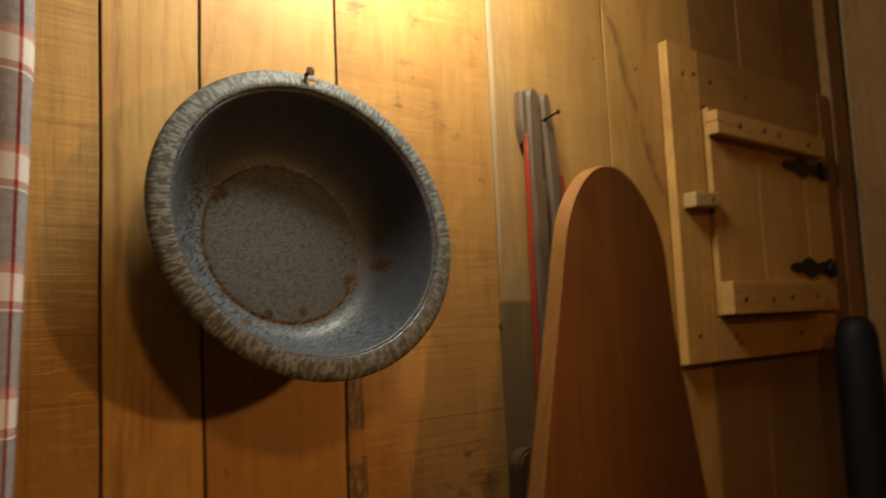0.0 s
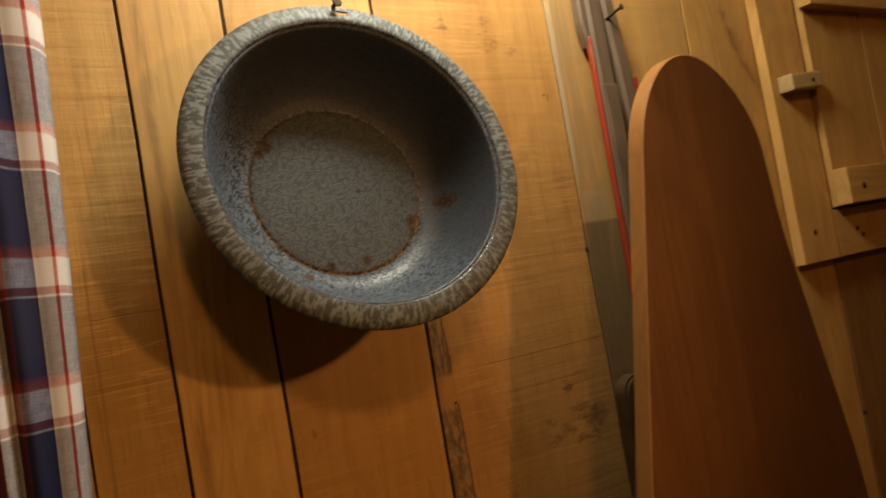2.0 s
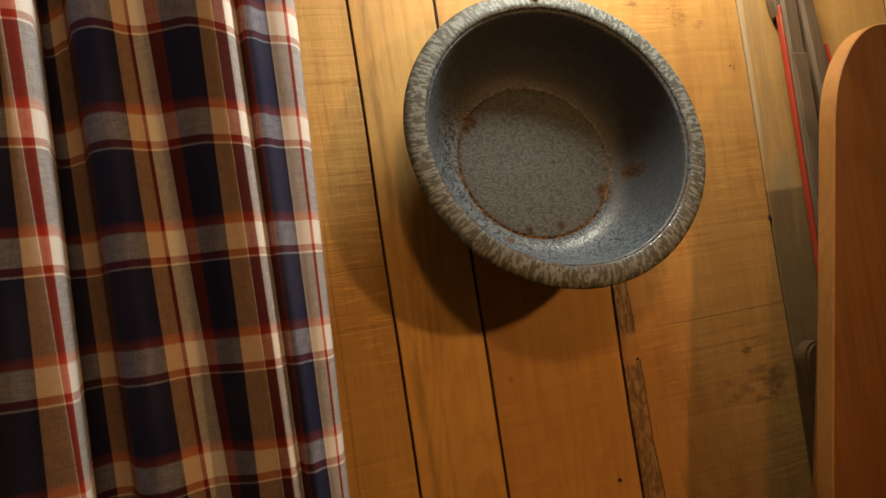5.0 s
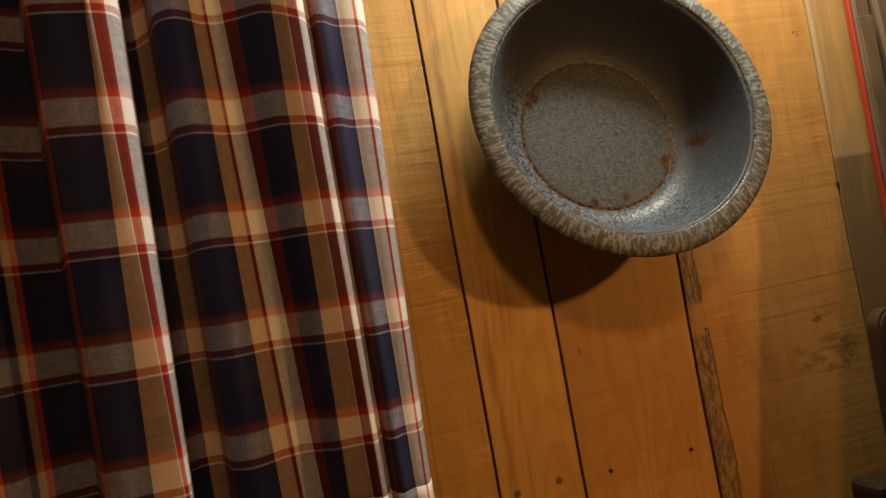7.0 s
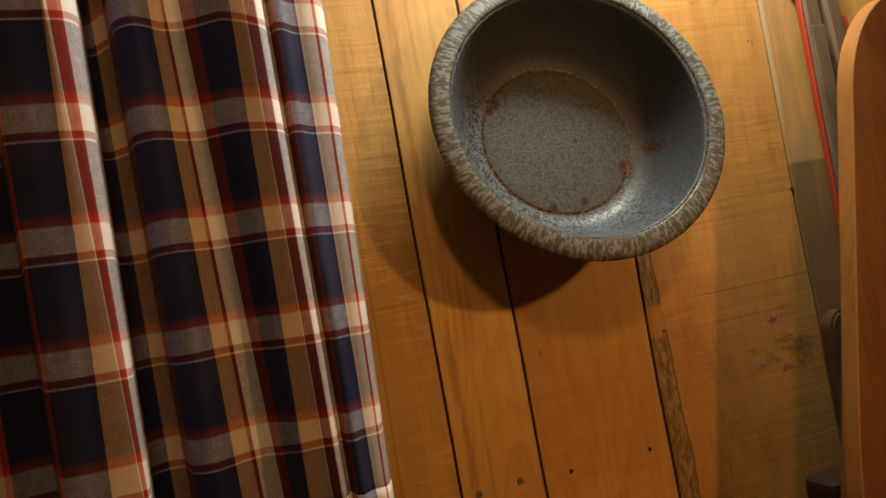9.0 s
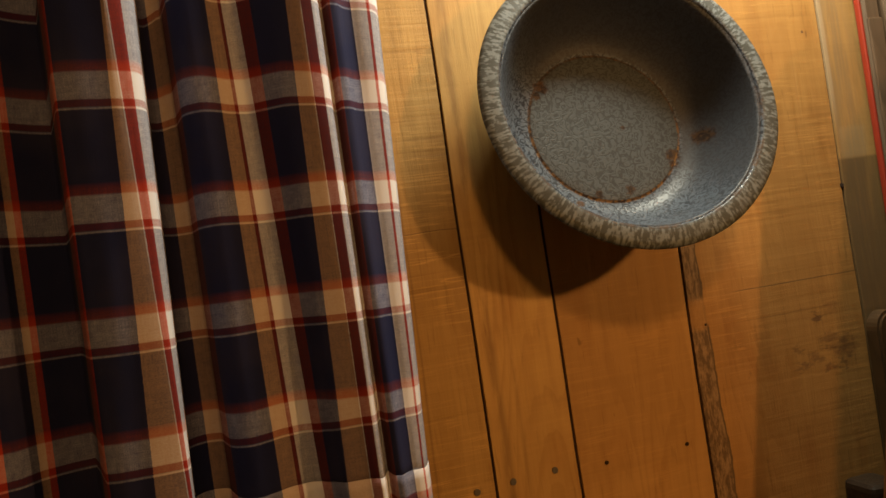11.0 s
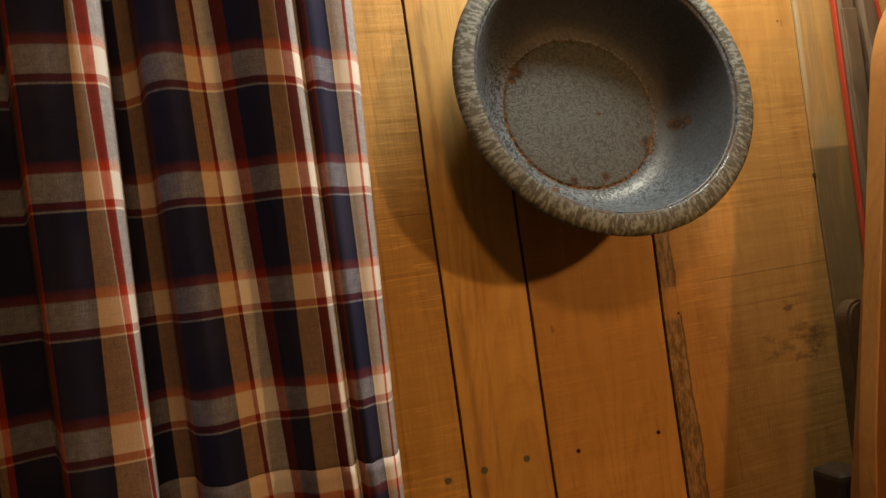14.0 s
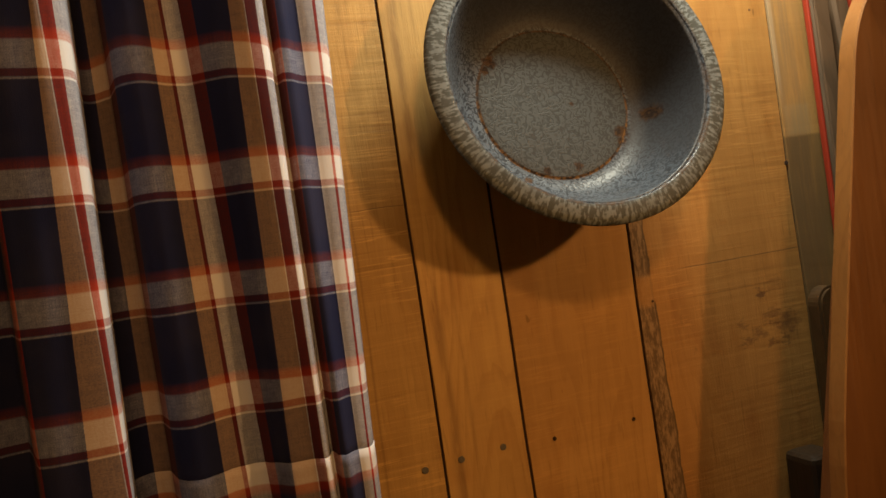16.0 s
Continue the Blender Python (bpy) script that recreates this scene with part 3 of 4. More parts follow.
# ---- the room ----
def slab(name, lo, hi, material, label):
    return tagged(link(name, box(lo, hi), material), label, name.split("_")[0], kind="structure")


slab("floor", (-1.75, -2.35, -0.12), (2.37, W + 0.15, 0.0), M_FLOOR, "worn brown wooden floor of the small room")
slab("ceiling", (-1.75, -2.35, 2.75), (2.37, W + 0.15, 2.87), M_ROOM, "brown boarded ceiling of the small room")
slab("wall_south", (-1.6, -2.35, 0.0), (RIGHT, -2.2, 2.75), M_ROOM, "plain brown boarded wall of the room")
slab("wall_west", (-1.75, -2.35, 0.0), (-1.6, W + 0.15, 2.75), M_ROOM, "plain brown boarded wall of the room")
wall_east = slab("wall_east", (RIGHT + 0.02, -2.35, 0.0), (2.37, W + 0.15, 2.75), M_ROOM, "dim brown plank wall meeting the boarded wall")
wall = slab("wall_north", (-1.6, W + 0.03, 0.0), (RIGHT + 0.02, W + 0.15, 2.75), M_HOLE, "wall of upright rough-sawn golden brown planks")

# upright planks: left edge, right edge, material, setback
EDGES = (-1.6, -1.36, -1.12, -0.86, -0.60, -0.36, -0.13, 0.09, 0.300, 0.384, 0.493, 0.678, 0.955, 1.245, 1.53, 1.725, 1.94, 2.125)
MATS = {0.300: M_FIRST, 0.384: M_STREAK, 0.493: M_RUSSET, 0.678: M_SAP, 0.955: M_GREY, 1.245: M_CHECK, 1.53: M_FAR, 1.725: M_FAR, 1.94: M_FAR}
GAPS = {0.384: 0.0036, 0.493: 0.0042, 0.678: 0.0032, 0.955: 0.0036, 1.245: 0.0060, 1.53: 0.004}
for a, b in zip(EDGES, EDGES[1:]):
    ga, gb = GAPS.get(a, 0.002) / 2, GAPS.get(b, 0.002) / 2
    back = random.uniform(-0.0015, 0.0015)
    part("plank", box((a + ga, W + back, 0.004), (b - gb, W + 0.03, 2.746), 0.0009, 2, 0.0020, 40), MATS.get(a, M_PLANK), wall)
for b in EDGES[1:-1]:
    g = GAPS.get(b, 0.002) / 2
    part("joint", box((b - g - 0.0006, W + 0.0030, 0.01), (b + g + 0.0006, W + 0.029, 2.74)), M_HOLE, wall, "dark dusty joint between two planks")
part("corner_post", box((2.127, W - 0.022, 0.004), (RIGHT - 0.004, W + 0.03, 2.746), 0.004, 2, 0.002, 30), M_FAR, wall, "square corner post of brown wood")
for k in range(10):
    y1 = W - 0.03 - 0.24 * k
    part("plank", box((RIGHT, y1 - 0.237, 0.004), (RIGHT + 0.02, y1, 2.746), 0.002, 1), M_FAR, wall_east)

# nail heads and old holes in the planks
for x, z in ((0.360, 1.258), (0.406, 1.260), (0.461, 1.262)):
    part("nail_head", rod((x, W + 0.004, z), (x, W - 0.0012, z), 0.0044, 0.0040), M_DULL, wall, "dull grey nail head")
for x, z, r in ((0.531, 1.256, 0.0028), (0.647, 1.255, 0.0026), (0.811, 1.255, 0.0034), (0.838, 1.311, 0.0034), (0.872, 1.318, 0.0026), (0.919, 1.245, 0.0028), (0.953, 1.556, 0.0036),
                (0.997, 2.006, 0.004), (1.081, 2.008, 0.0035), (1.214, 2.017, 0.003), (1.338, 2.022, 0.003), (0.925, 1.775, 0.0022), (1.535, 1.19, 0.004), (0.70, 1.40, 0.002)):
    part("nail_hole", rod((x, W + 0.004, z), (x, W - 0.0006, z), r * 1.0, r * 0.9, 10), M_KNOT if z > 1.7 else M_HOLE, wall, "dark old nail hole")


# ---- enamel basin ----
def enamel_basin():
    base = empty("enamel_basin", (0.574, 0.875, 1.685))
    tilt, yaw = 13.74, -3.26
    n = Vector((math.sin(radians(yaw)), -math.cos(radians(yaw)) * math.cos(radians(tilt)), math.sin(radians(tilt)))).normalized()
    side = Vector((0, 0, 1)).cross(n).normalized()
    up = n.cross(side)
    base.rotation_mode = "QUATERNION"
    base.rotation_quaternion = Matrix((side, up, n)).transposed().to_quaternion()
    inside = [(0.0, -0.0845), (0.05, -0.0848), (0.085, -0.0852), (0.0940, -0.0854), (0.0958, -0.0858), (0.0968, -0.0866), (0.0980, -0.0869), (0.100, -0.0867), (0.106, -0.0850), (0.115, -0.0805), (0.124, -0.0715),
              (0.132, -0.060), (0.139, -0.046), (0.1445, -0.031), (0.149, -0.017), (0.1525, -0.006), (0.1550, -0.001)]
    outside = [(0.1540, -0.0072), (0.151, -0.018), (0.1463, -0.032), (0.141, -0.047), (0.134, -0.0615), (0.126, -0.073),
               (0.117, -0.0822), (0.108, -0.0880), (0.100, -0.0912), (0.094, -0.0908), (0.05, -0.0868), (0.0, -0.0865)]
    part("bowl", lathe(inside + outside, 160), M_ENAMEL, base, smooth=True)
    flange = [(0.1548, -0.0030), (0.1552, -0.0006), (0.1580, 0.0014), (0.1615, 0.0016), (0.1660, 0.0008), (0.1715, -0.0004), (0.1760, -0.0016), (0.1788, -0.0038), (0.1796, -0.0066), (0.1782, -0.0092),
              (0.1762, -0.0080), (0.1715, -0.0034), (0.1660, -0.0018), (0.1600, -0.0010), (0.1560, -0.0052), (0.1548, -0.0030)]
    hole = (36, 37)   # the hanging hole near the top of the flange
    part("rim", lathe(flange, 160, skip=lambda i, k: k in hole and i in (4, 11)), M_ENAMEL, base, "flat turned rim with worn mottling and a hanging hole", True)
    return tagged(base, "grey-blue mottled enamel wash basin with rust spots hung on a nail", "basin")


enamel_basin()
tagged(link("basin_nail", rod((0.588, W + 0.01, 1.846), (0.590, 0.907, 1.858), 0.0022, 0.0022, 12, 0.0058, 0.002), M_NAIL, smooth=False), "rusty round nail in the plank wall holding the basin", "nail")


# ---- plaid curtain ----
def smooth_profile(knots, samples):
    xs = np.array([k[0] for k in knots])
    ys = np.array([k[1] for k in knots])
    at = np.linspace(xs[0], xs[-1], samples)
    at = np.array([a for a in at if np.abs(xs - a).min() > 0.0007])
    at = np.unique(np.concatenate([at, xs]))
    d = np.gradient(ys, xs)
    sec = np.diff(ys) / np.diff(xs)
    for k in range(1, len(xs) - 1):
        d[k] = 0.0 if sec[k - 1] * sec[k] <= 0 else 2 * sec[k - 1] * sec[k] / (sec[k - 1] + sec[k])
    d[0], d[-1] = sec[0], sec[-1]
    i = np.clip(np.searchsorted(xs, at, side="right") - 1, 0, len(xs) - 2)
    h = xs[i + 1] - xs[i]
    t = (at - xs[i]) / h
    y = (2 * t**3 - 3 * t**2 + 1) * ys[i] + (t**3 - 2 * t**2 + t) * h * d[i] + (-2 * t**3 + 3 * t**2) * ys[i + 1] + (t**3 - t**2) * h * d[i + 1]
    return at, y


FOLDS = ((-0.2900, 0.985), (-0.2620, 0.945), (-0.2320, 0.90), (-0.2050, 0.885), (-0.1800, 0.93), (-0.1500, 0.955), (-0.1150, 0.93), (-0.0900, 0.935), (-0.0660, 0.960), (-0.0235, 0.976), (-0.0170, 0.880), (-0.0050, 0.875), (0.0080, 0.872),
         (0.0240, 0.869), (0.0390, 0.866), (0.0500, 0.867), (0.0555, 0.872), (0.0596, 0.883), (0.0602, 0.925), (0.0610, 0.970), (0.0720, 0.984), (0.0855, 0.974), (0.0925, 0.930), (0.1000, 0.916), (0.1130, 0.908), (0.1254, 0.913), (0.1400, 0.923), (0.1530, 0.924), (0.1730, 0.908),
         (0.1950, 0.886), (0.2100, 0.876), (0.2230, 0.870), (0.2330, 0.869), (0.2380, 0.875), (0.2410, 0.896), (0.2445, 0.890), (0.2500, 0.878), (0.2560, 0.878), (0.2630, 0.886), (0.2700, 0.890), (0.2780, 0.889), (0.2880, 0.890), (0.2935, 0.899), (0.2950, 0.912))
# how far each part of the cloth strays sideways in a quarter of a metre of fall
STRAY = ((-0.30, 0.0), (-0.017, 0.0), (0.0, -0.004), (0.029, -0.007), (0.041, 0.0075), (0.0525, 0.001), (0.0605, -0.004), (0.073, 0.001), (0.13, 0.004), (0.163, 0.009), (0.178, 0.006), (0.205, -0.004), (0.223, 0.001), (0.270, -0.002), (0.295, -0.008))

STRAY_U, STRAY_X = [k[0] for k in STRAY], [k[1] for k in STRAY]


def cloth(name, material, z0, z1, rows, parent, puff=0.0, label="", flat=1.0):
    us, ys = smooth_profile(FOLDS, 240)
    bm = bmesh.new()
    layer = bm.loops.layers.uv.new("cloth")
    grid, uvs = [], {}
    for j in range(rows + 1):
        z = z0 + (z1 - z0) * j / rows
        line = []
        for u, y in zip(us, ys):
            sway = noise.noise(Vector((u * 9, 3.3, z * 3.1))) * 0.006 + noise.noise(Vector((u * 45, 1.7, z * 9))) * 0.0016
            yy = y + sway * min(1.0, (0.985 - y) * 25)
            # the free edge bellies out towards the hem
            belly = min(1.0, max(0.0, (1.62 - z) / 0.28)) * min(1.0, max(0.0, (u - 0.22) / 0.04))
            yy -= 0.026 * belly
            # the lie of the hanging cloth: x follows the same line of fall at every depth
            x = 0.093 + (u - 0.093) * (yy - 0.141) / 0.759
            # the stripes wander round the folds on their way down
            x += np.interp(u, STRAY_U, STRAY_X) * min(1.5, max(-0.7, (1.66 - z) / 0.25)) * (yy - 0.141) / 0.759
            x += 0.0008 * noise.noise(Vector((u * 7, 9.1, z * 4)))
            if puff:
                yy -= puff * (0.7 + 0.5 * math.sin(math.pi * min(1.0, j / rows * 4.0))) * min(1.0, (0.985 - y) * 30)
            # the inner folds hang a little higher above the middle
            v = bm.verts.new((x, min(yy, W - 0.006), z + 0.055 * max(0.0, z - 1.63) * min(1.0, max(0.0, (u - 0.062) / 0.02)) * min(1.0, max(0.0, (0.235 - u) / 0.04)) + 0.003 * noise.noise(Vector((u * 6, 4.2, 0.4))) + 0.005 * min(1.0, max(0.0, (u - 0.17) * 18)) * (z < 1.4)))
            uvs[v] = (u, z)
            line.append(v)
        grid.append(line)
    for p, q in zip(grid, grid[1:]):
        for k in range(len(p) - 1):
            bm.faces.new((p[k], q[k], q[k + 1], p[k + 1]))
    for f in bm.faces:
        for lp in f.loops:
            lp[layer].uv = uvs[lp.vert]
    ob = part(name, bm, material, parent, label, True)
    s = ob.modifiers.new("weave_thickness", "SOLIDIFY")
    s.thickness, s.offset = 0.0009, 0.0
    return ob


curtain = tagged(empty("plaid_curtain", (0, 0, 0)), "navy, red, tan and white plaid cotton curtain hanging in folds", "curtain")
cloth("drape", M_CLOTH, 2.45, 1.318, 64, curtain)
cloth("hem", M_HEM, 1.329, 1.10, 24, curtain, 0.0030, "turned-up stitched hem of the same plaid")


# ---- ironing board ----
def ironing_board():
    base = empty("ironing_board", (0.989, 0.82, 0.0))
    def half(z):
        w = 0.136 + 0.22 * (1.5 - z)
        w = w if w < 0.185 else 0.185 + 0.035 * (1 - math.exp(-(w - 0.185) / 0.035))
        if z > 1.645:
            w *= max(0.0, 1 - ((z - 1.645) / 0.123) ** 2.7) ** 0.5
        return w
    heights = [0.0, 0.3, 0.6, 0.85] + [0.95 + 0.05 * k for k in range(14)] + [1.645 + 0.123 * math.sin(math.pi / 2 * k / 26) for k in range(0, 27)]
    right = [(half(z) + 0.014 * math.exp(-((z - 1.66) / 0.08) ** 2) * (half(z) > 0.01), z) for z in heights]
    outline = right + [(-half(z), z) for z in reversed(heights[:-1])]
    bm = bmesh.new()
    front = [bm.verts.new((x, -0.0205, z)) for x, z in outline]
    rear = [bm.verts.new((x, 0.0035, z)) for x, z in outline]
    bm.faces.new(front)
    bm.faces.new(list(reversed(rear)))
    for k in range(len(outline)):
        j = (k + 1) % len(outline)
        bm.faces.new((front[j], front[k], rear[k], rear[j]))
    bmesh.ops.recalc_face_normals(bm, faces=bm.faces)
    rim = [e for e in bm.edges if len(e.link_faces) == 2 and any(len(f.verts) > 8 for f in e.link_faces)]
    bmesh.ops.bevel(bm, geom=rim, offset=0.0016, segments=1, affect="EDGES")
    for f in bm.faces:
        f.material_index = 0 if abs(f.normal.y) > 0.9 else 1
    part("top", bm, [M_BOARD_FACE, M_EDGE], base, "glued red-brown cedar boards with pale edge")
    # the slat behind it, leaning out to one side
    leg = box((-0.020, 0.036, 0.0), (0.018, 0.058, 1.42), 0.006, 2)
    for v in leg.verts:
        v.co.x += -0.082 - 0.25 * (1.40 - v.co.z)
    part("leg", leg, M_BOARD, base, "narrow red-brown folding leg")
    part("hinge_block", box((-0.14, 0.0035, 1.25), (-0.02, 0.036, 1.29), 0.003), M_BOARD, base)
    return tagged(base, "red-brown wooden ironing board with rounded end leaning upright", "ironing board")


def glue_lines(n, col):
    """Two glued staves: a fine dark joint and a shift of tone across it."""
    p = n.coords((1, 1, 1), shift=False)
    x, z = n.axis(p, 0), n.axis(p, 2)
    wob = n.math("MULTIPLY", n.math("SUBTRACT", n.noise(p, 6, 2), 0.5), 0.006)
    at = n.math("ADD", x, wob)
    col = n.mix(n.math("MULTIPLY", n.remap(at, 0.004, 0.006), 0.35), col, (0.100, 0.038, 0.012))
    dark = n.band(at, 0.0035, 0.0050, 0.0008)
    col = n.mix(n.math("MULTIPLY", dark, 0.45), col, (0.05, 0.018, 0.008))
    streak = n.remap(n.noise(n.coords((1, 1, 0.03), shift=False), 46, 3, 0.6, 0.8), 0.58, 0.70)
    return n.mix(n.math("MULTIPLY", streak, 0.35), col, (0.085, 0.030, 0.012))


M_BOARD_FACE = wood("stained_cedar_face", (0.165, 0.070, 0.025), (0.100, 0.039, 0.0130), tone=0.0, saw=0.0, grain=0.6, rough=0.45, bump=0.08, spec=0.45, extra=glue_lines)
ironing_board()

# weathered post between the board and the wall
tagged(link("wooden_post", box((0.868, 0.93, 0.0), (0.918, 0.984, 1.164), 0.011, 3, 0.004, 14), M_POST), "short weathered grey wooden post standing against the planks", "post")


def stave():
    """A narrow flat board with a rounded top."""
    bm = bmesh.new()
    ring = [(0.945, 0.0)] + [(0.9685 - 0.0235 * math.cos(math.pi * k / 14), 1.352 + 0.026 * math.sin(math.pi * k / 14)) for k in range(15)] + [(0.992, 0.0)]
    f = [bm.verts.new((x, 0.956, z)) for x, z in ring]
    r = [bm.verts.new((x, 0.982, z)) for x, z in ring]
    bm.faces.new(f)
    bm.faces.new(list(reversed(r)))
    for k in range(len(ring)):
        j = (k + 1) % len(ring)
        bm.faces.new((f[j], f[k], r[k], r[j]))
    bmesh.ops.recalc_face_normals(bm, faces=bm.faces)
    bmesh.ops.bevel(bm, geom=[e for e in bm.edges if any(len(q.verts) > 8 for q in e.link_faces)], offset=0.004, segments=2, affect="EDGES")
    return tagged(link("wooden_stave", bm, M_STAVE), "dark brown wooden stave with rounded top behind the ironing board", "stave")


stave()

# ---- grey sticks with red paint, hung on a nail ----
def stick(base, top, foot, wide, name, red_side, foot_wide):
    """A flat stave with a rounded top, from top to foot (x, z)."""
    (x0, z0), (x1, z1) = top, foot
    y0, y1 = W - 0.024, W - 0.004
    bm = bmesh.new()
    prof = [(-1.0, -0.016), (-0.80, -0.006), (-0.5, -0.001), (-0.1, 0.0), (0.4, -0.001), (0.75, -0.006), (1.0, -0.020)]
    rows = [[(s * wide / 2, z) for s, z in prof]]
    ring = [(x0 + s * wide / 2, z0 + dz) for s, dz in prof] + [(x1 + foot_wide / 2, z1), (x1 - foot_wide / 2, z1)]
    slope = (x1 - x0) / (z1 - z0)
    ring = [(x + (z - z0) * slope if k < len(prof) else x, z) for k, (x, z) in enumerate(ring)]
    f = [bm.verts.new((x, y0, z)) for x, z in ring]
    r = [bm.verts.new((x, y1, z)) for x, z in ring]
    bm.faces.new(f)
    bm.faces.new(list(reversed(r)))
    for k in range(len(ring)):
        j = (k + 1) % len(ring)
        bm.faces.new((f[j], f[k], r[k], r[j]))
    bmesh.ops.recalc_face_normals(bm, faces=bm.faces)
    bmesh.ops.bevel(bm, geom=[e for e in bm.edges if e.calc_face_angle(0) > 0.6], offset=0.0045, segments=1, affect="EDGES")
    arm = part(name, bm, M_STICK, base)
    zt = z0 - (0.078 if red_side < 0 else 0.135)
    slack = 0.0040 if red_side < 0 else 0.0020
    top_side = red_side * (wide / 2 + (foot_wide - wide) / 2 * (z0 - zt) / (z0 - z1) + slack)
    foot_side = red_side * (foot_wide / 2 + slack)
    xt = x0 + (zt - z0) * slope
    ya, yb = (y1 - 0.0085, y1 - 0.0020) if red_side < 0 else (y0 - 0.0006, y0 + 0.0060)
    if red_side < 0:
        ya, yb = y0 + 0.001, y0 + 0.0105
    fat = 0.0027 if red_side < 0 else 0.0014
    strip = box((-fat, ya, 0), (fat, yb, 1), 0.0032 if red_side < 0 else 0.001, 3)
    for v in strip.verts:
        k = min(1.0, max(0.0, v.co.z))
        v.co.x += top_side * k + foot_side * (1 - k) + xt + (x1 - xt) * (1 - k)
        v.co.z = z1 + 0.002 + (zt - z1) * k
    part("painted_edge", strip, M_RED, arm, "red painted edge")


tongs = empty("clothes_tongs", (0, 0, 0))
stick(tongs, (1.0290, 1.929), (1.0300, 1.20), 0.029, "arm", -1, 0.036)
cheek = box((1.0010, W - 0.021, 1.836), (1.0140, W - 0.004, 1.921), 0.0030, 1, 0.0015, 6)
for v in cheek.verts:
    if v.co.x < 1.008:
        v.co.x += 0.0075 * min(1.0, max(0.0, (1.868 - v.co.z) / 0.032))
part("cheek", cheek, M_STICK, tongs, "dark rounded cheek of the tongs' jaw")
lap = box((1.0165, W - 0.0275, 1.22), (1.0415, W - 0.0235, 1.782), 0.0018, 2)
part("lap", lap, M_STICK, tongs, "second grey lath lapped on the first")
stick(tongs, (1.0565, 1.926), (1.123, 1.22), 0.024, "arm", 1, 0.055)
tagged(tongs, "weathered grey wooden tongs with red edges hung on a nail", "tongs")
tagged(link("tongs_nail", rod((1.049, W + 0.01, 1.872), (1.052, 0.938, 1.886), 0.0021, 0.0021, 12, 0.0050, 0.002), M_NAIL), "bent rusty nail in the plank wall holding the tongs", "nail")


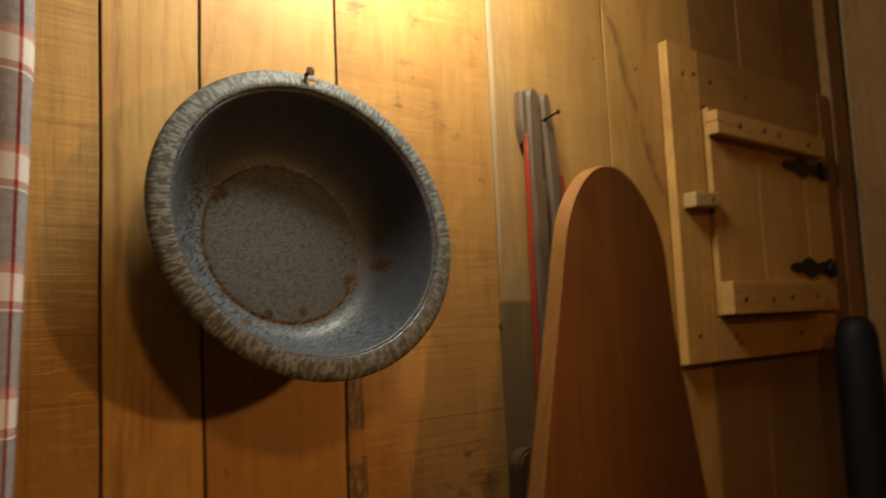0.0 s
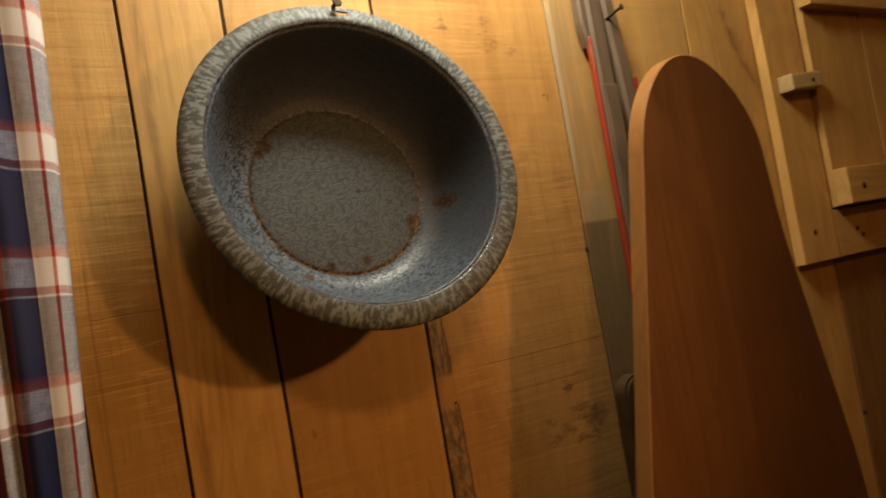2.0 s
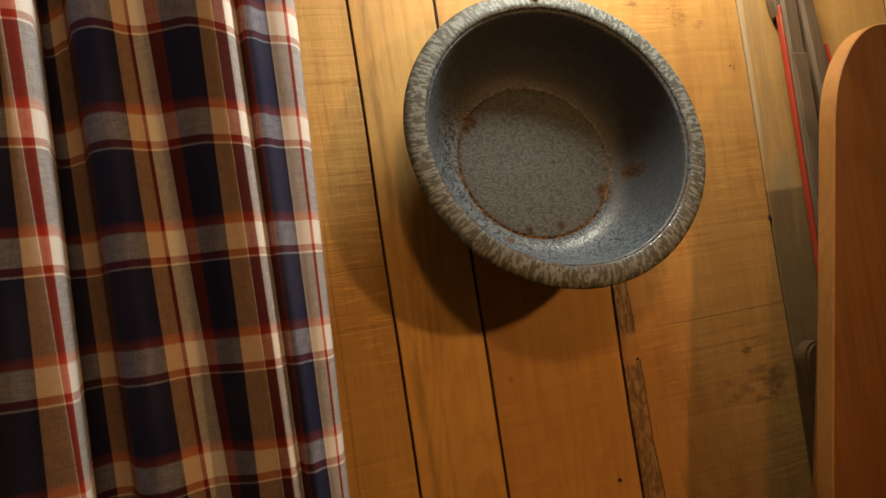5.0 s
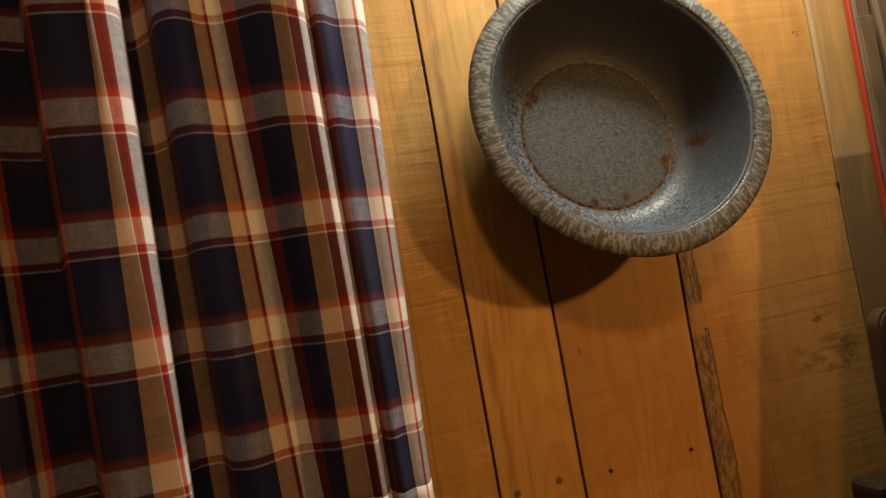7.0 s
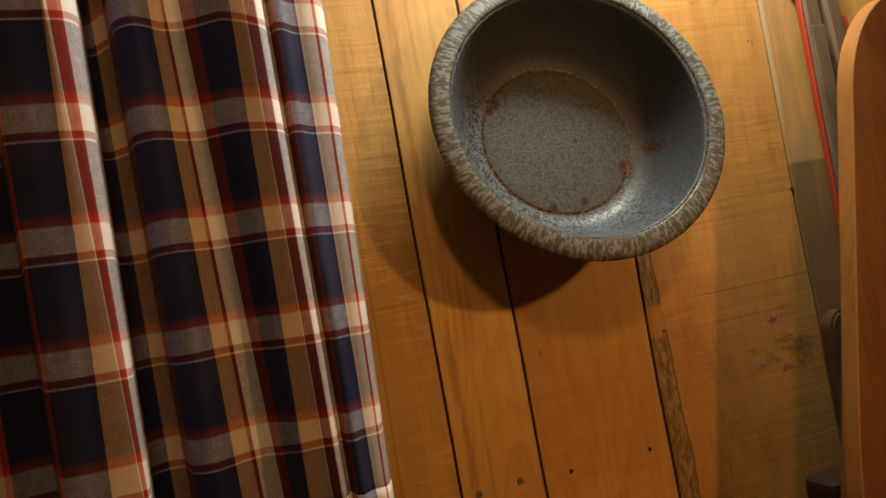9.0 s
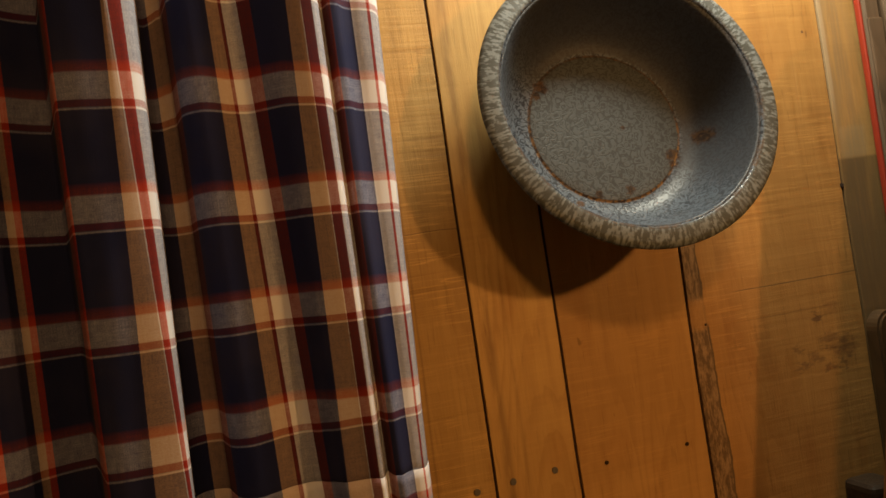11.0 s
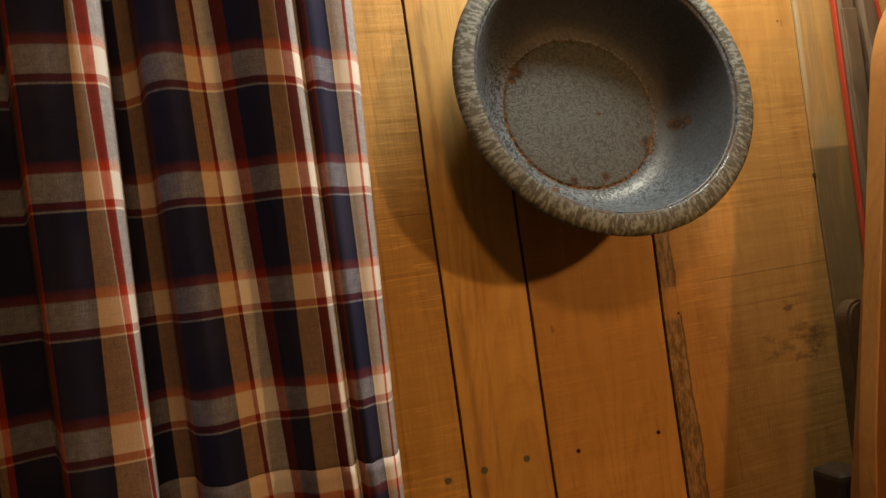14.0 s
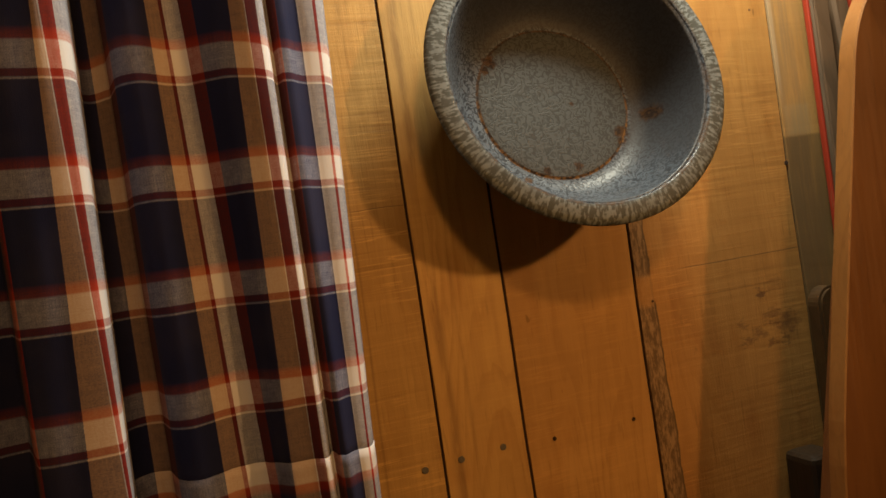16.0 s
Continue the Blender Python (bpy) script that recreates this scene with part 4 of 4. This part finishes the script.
# ---- small plank door in its frame ----
def plank_door():
    base = empty("cupboard_door", (0, 0, 0))
    f0, d0 = W - 0.021, W - 0.030
    part("stile", box((1.412, f0, 1.468), (1.519, W - 0.002, 2.086), 0.002, 2, 0.0012, 14), M_DOOR, base)
    # this stile takes the dimmed board colour in place of its shade
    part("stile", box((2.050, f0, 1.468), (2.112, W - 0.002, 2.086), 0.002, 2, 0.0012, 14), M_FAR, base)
    part("rail", box((1.521, f0 + 0.001, 1.974), (2.048, W - 0.002, 2.086), 0.002, 2, 0.001, 10, 0), M_DIM, base, "brown upper rail, coloured darker for the weaker light on it")
    part("rail", box((1.521, f0 + 0.001, 1.468), (2.048, W - 0.002, 1.552), 0.002, 2, 0.001, 10, 0), M_RAIL, base)
    leaf = part("door_leaf", box((1.527, W - 0.012, 1.557), (2.044, W - 0.002, 1.969), 0.001), M_DOOR, base, "pine plank door shut")
    for a, b in ((1.527, 1.704), (1.708, 1.914), (1.918, 2.042)):
        part("plank", box((a, d0, 1.556), (b, W - 0.012, 1.970), 0.0010, 1, 0.0008, 10), M_DOOR, leaf)
    for x in (1.706, 1.916):
        part("joint", box((x - 0.0025, d0 + 0.003, 1.558), (x + 0.0025, W - 0.0115, 1.968)), M_HOLE, leaf, "dark joint between two door boards")
    part("batten", box((1.516, W - 0.056, 1.911), (1.985, d0, 1.958), 0.0022, 2, 0.001, 10, 0), M_RAIL, leaf)
    part("batten", box((1.524, W - 0.056, 1.557), (1.915, d0, 1.621), 0.0022, 2, 0.001, 10, 0), M_RAIL, leaf)
    for x, z in ((1.570, 1.586), (1.680, 1.583), (1.761, 1.587), (1.878, 1.590), (1.60, 1.935), (1.70, 1.938), (1.762, 1.936), (1.90, 1.932)):
        part("nail_head", rod((x, W - 0.054, z), (x, W - 0.0566, z), 0.0062, 0.0058), M_STUD, leaf, "rusty nail head", True)
    for x, z in ((1.455, 1.52), (1.462, 2.03), (1.50, 2.035), (1.56, 2.03), (1.585, 1.513), (1.60, 1.50), (1.86, 1.51), (1.70, 2.02)):
        part("nail_head", rod((x, f0 + 0.004, z), (x, f0 - 0.0006, z), 0.0046, 0.0042), M_STUD, base, "rusty nail head", True)
    latch = box((1.428, W - 0.050, 1.762), (1.516, f0 - 0.0005, 1.791), 0.004, 2)
    for v in latch.verts:
        v.co.z += (v.co.x - 1.455) * 0.06
    lt = part("latch", latch, M_PALE, base, "pale turning block of wood that holds the door shut")
    part("screw", rod((1.486, W - 0.049, 1.778), (1.486, W - 0.0522, 1.778), 0.0036, 0.0032), M_NAIL, lt)
    for z in (1.884, 1.654):
        h = part("hinge", hinge_plate(1.818, 1.985, z, d0 - 0.0035, d0), M_HINGE, base, "black iron hinge with a pointed leaf")
        part("pin", rod((2.006, d0 - 0.004, z - 0.022), (2.006, d0 - 0.004, z + 0.022), 0.0062, 0.0062, 14), M_HINGE, h, smooth=True)
        part("leaf", box((2.008, d0 - 0.003, z - 0.018), (2.046, d0 + 0.0005, z + 0.018), 0.001), M_HINGE, h)
    return tagged(base, "small pine plank door with battens, black hinges and wooden latch", "door")


def hinge_plate(x0, x1, z, y0, y1):
    """A pointed leaf: spear tip, waist and broad knuckle end."""
    ln = x1 - x0
    half = ((0.0, 0.004), (0.08, 0.010), (0.2, 0.012), (0.30, 0.009), (0.42, 0.020), (0.55, 0.024), (0.68, 0.017), (0.78, 0.010), (0.9, 0.014), (1.12, 0.016))
    ring = [(x0 + t * ln, z + h) for t, h in half] + [(x0 + t * ln, z - h) for t, h in reversed(half)]
    bm = bmesh.new()
    f = [bm.verts.new((x, y0, zz)) for x, zz in ring]
    r = [bm.verts.new((x, y1, zz)) for x, zz in ring]
    bm.faces.new(f)
    bm.faces.new(list(reversed(r)))
    for k in range(len(ring)):
        j = (k + 1) % len(ring)
        bm.faces.new((f[j], f[k], r[k], r[j]))
    bmesh.ops.recalc_face_normals(bm, faces=bm.faces)
    return bm


plank_door()

# ---- black rounded pipe in the corner ----
pipe = [(0.0, 1.535), (0.025, 1.533), (0.039, 1.525), (0.050, 1.509), (0.056, 1.485), (0.058, 1.44), (0.060, 0.9), (0.060, 0.0), (0.0, 0.0)]
tagged(link("black_pipe", lathe([(0.78 * r, z + 0.008 if z else 0.0) for r, z in pipe], 48, lambda p: p + Vector((1.936, 0.885, 0))), M_BLACK, smooth=True), "black sheet-metal pipe with a rounded top standing by the door", "pipe")
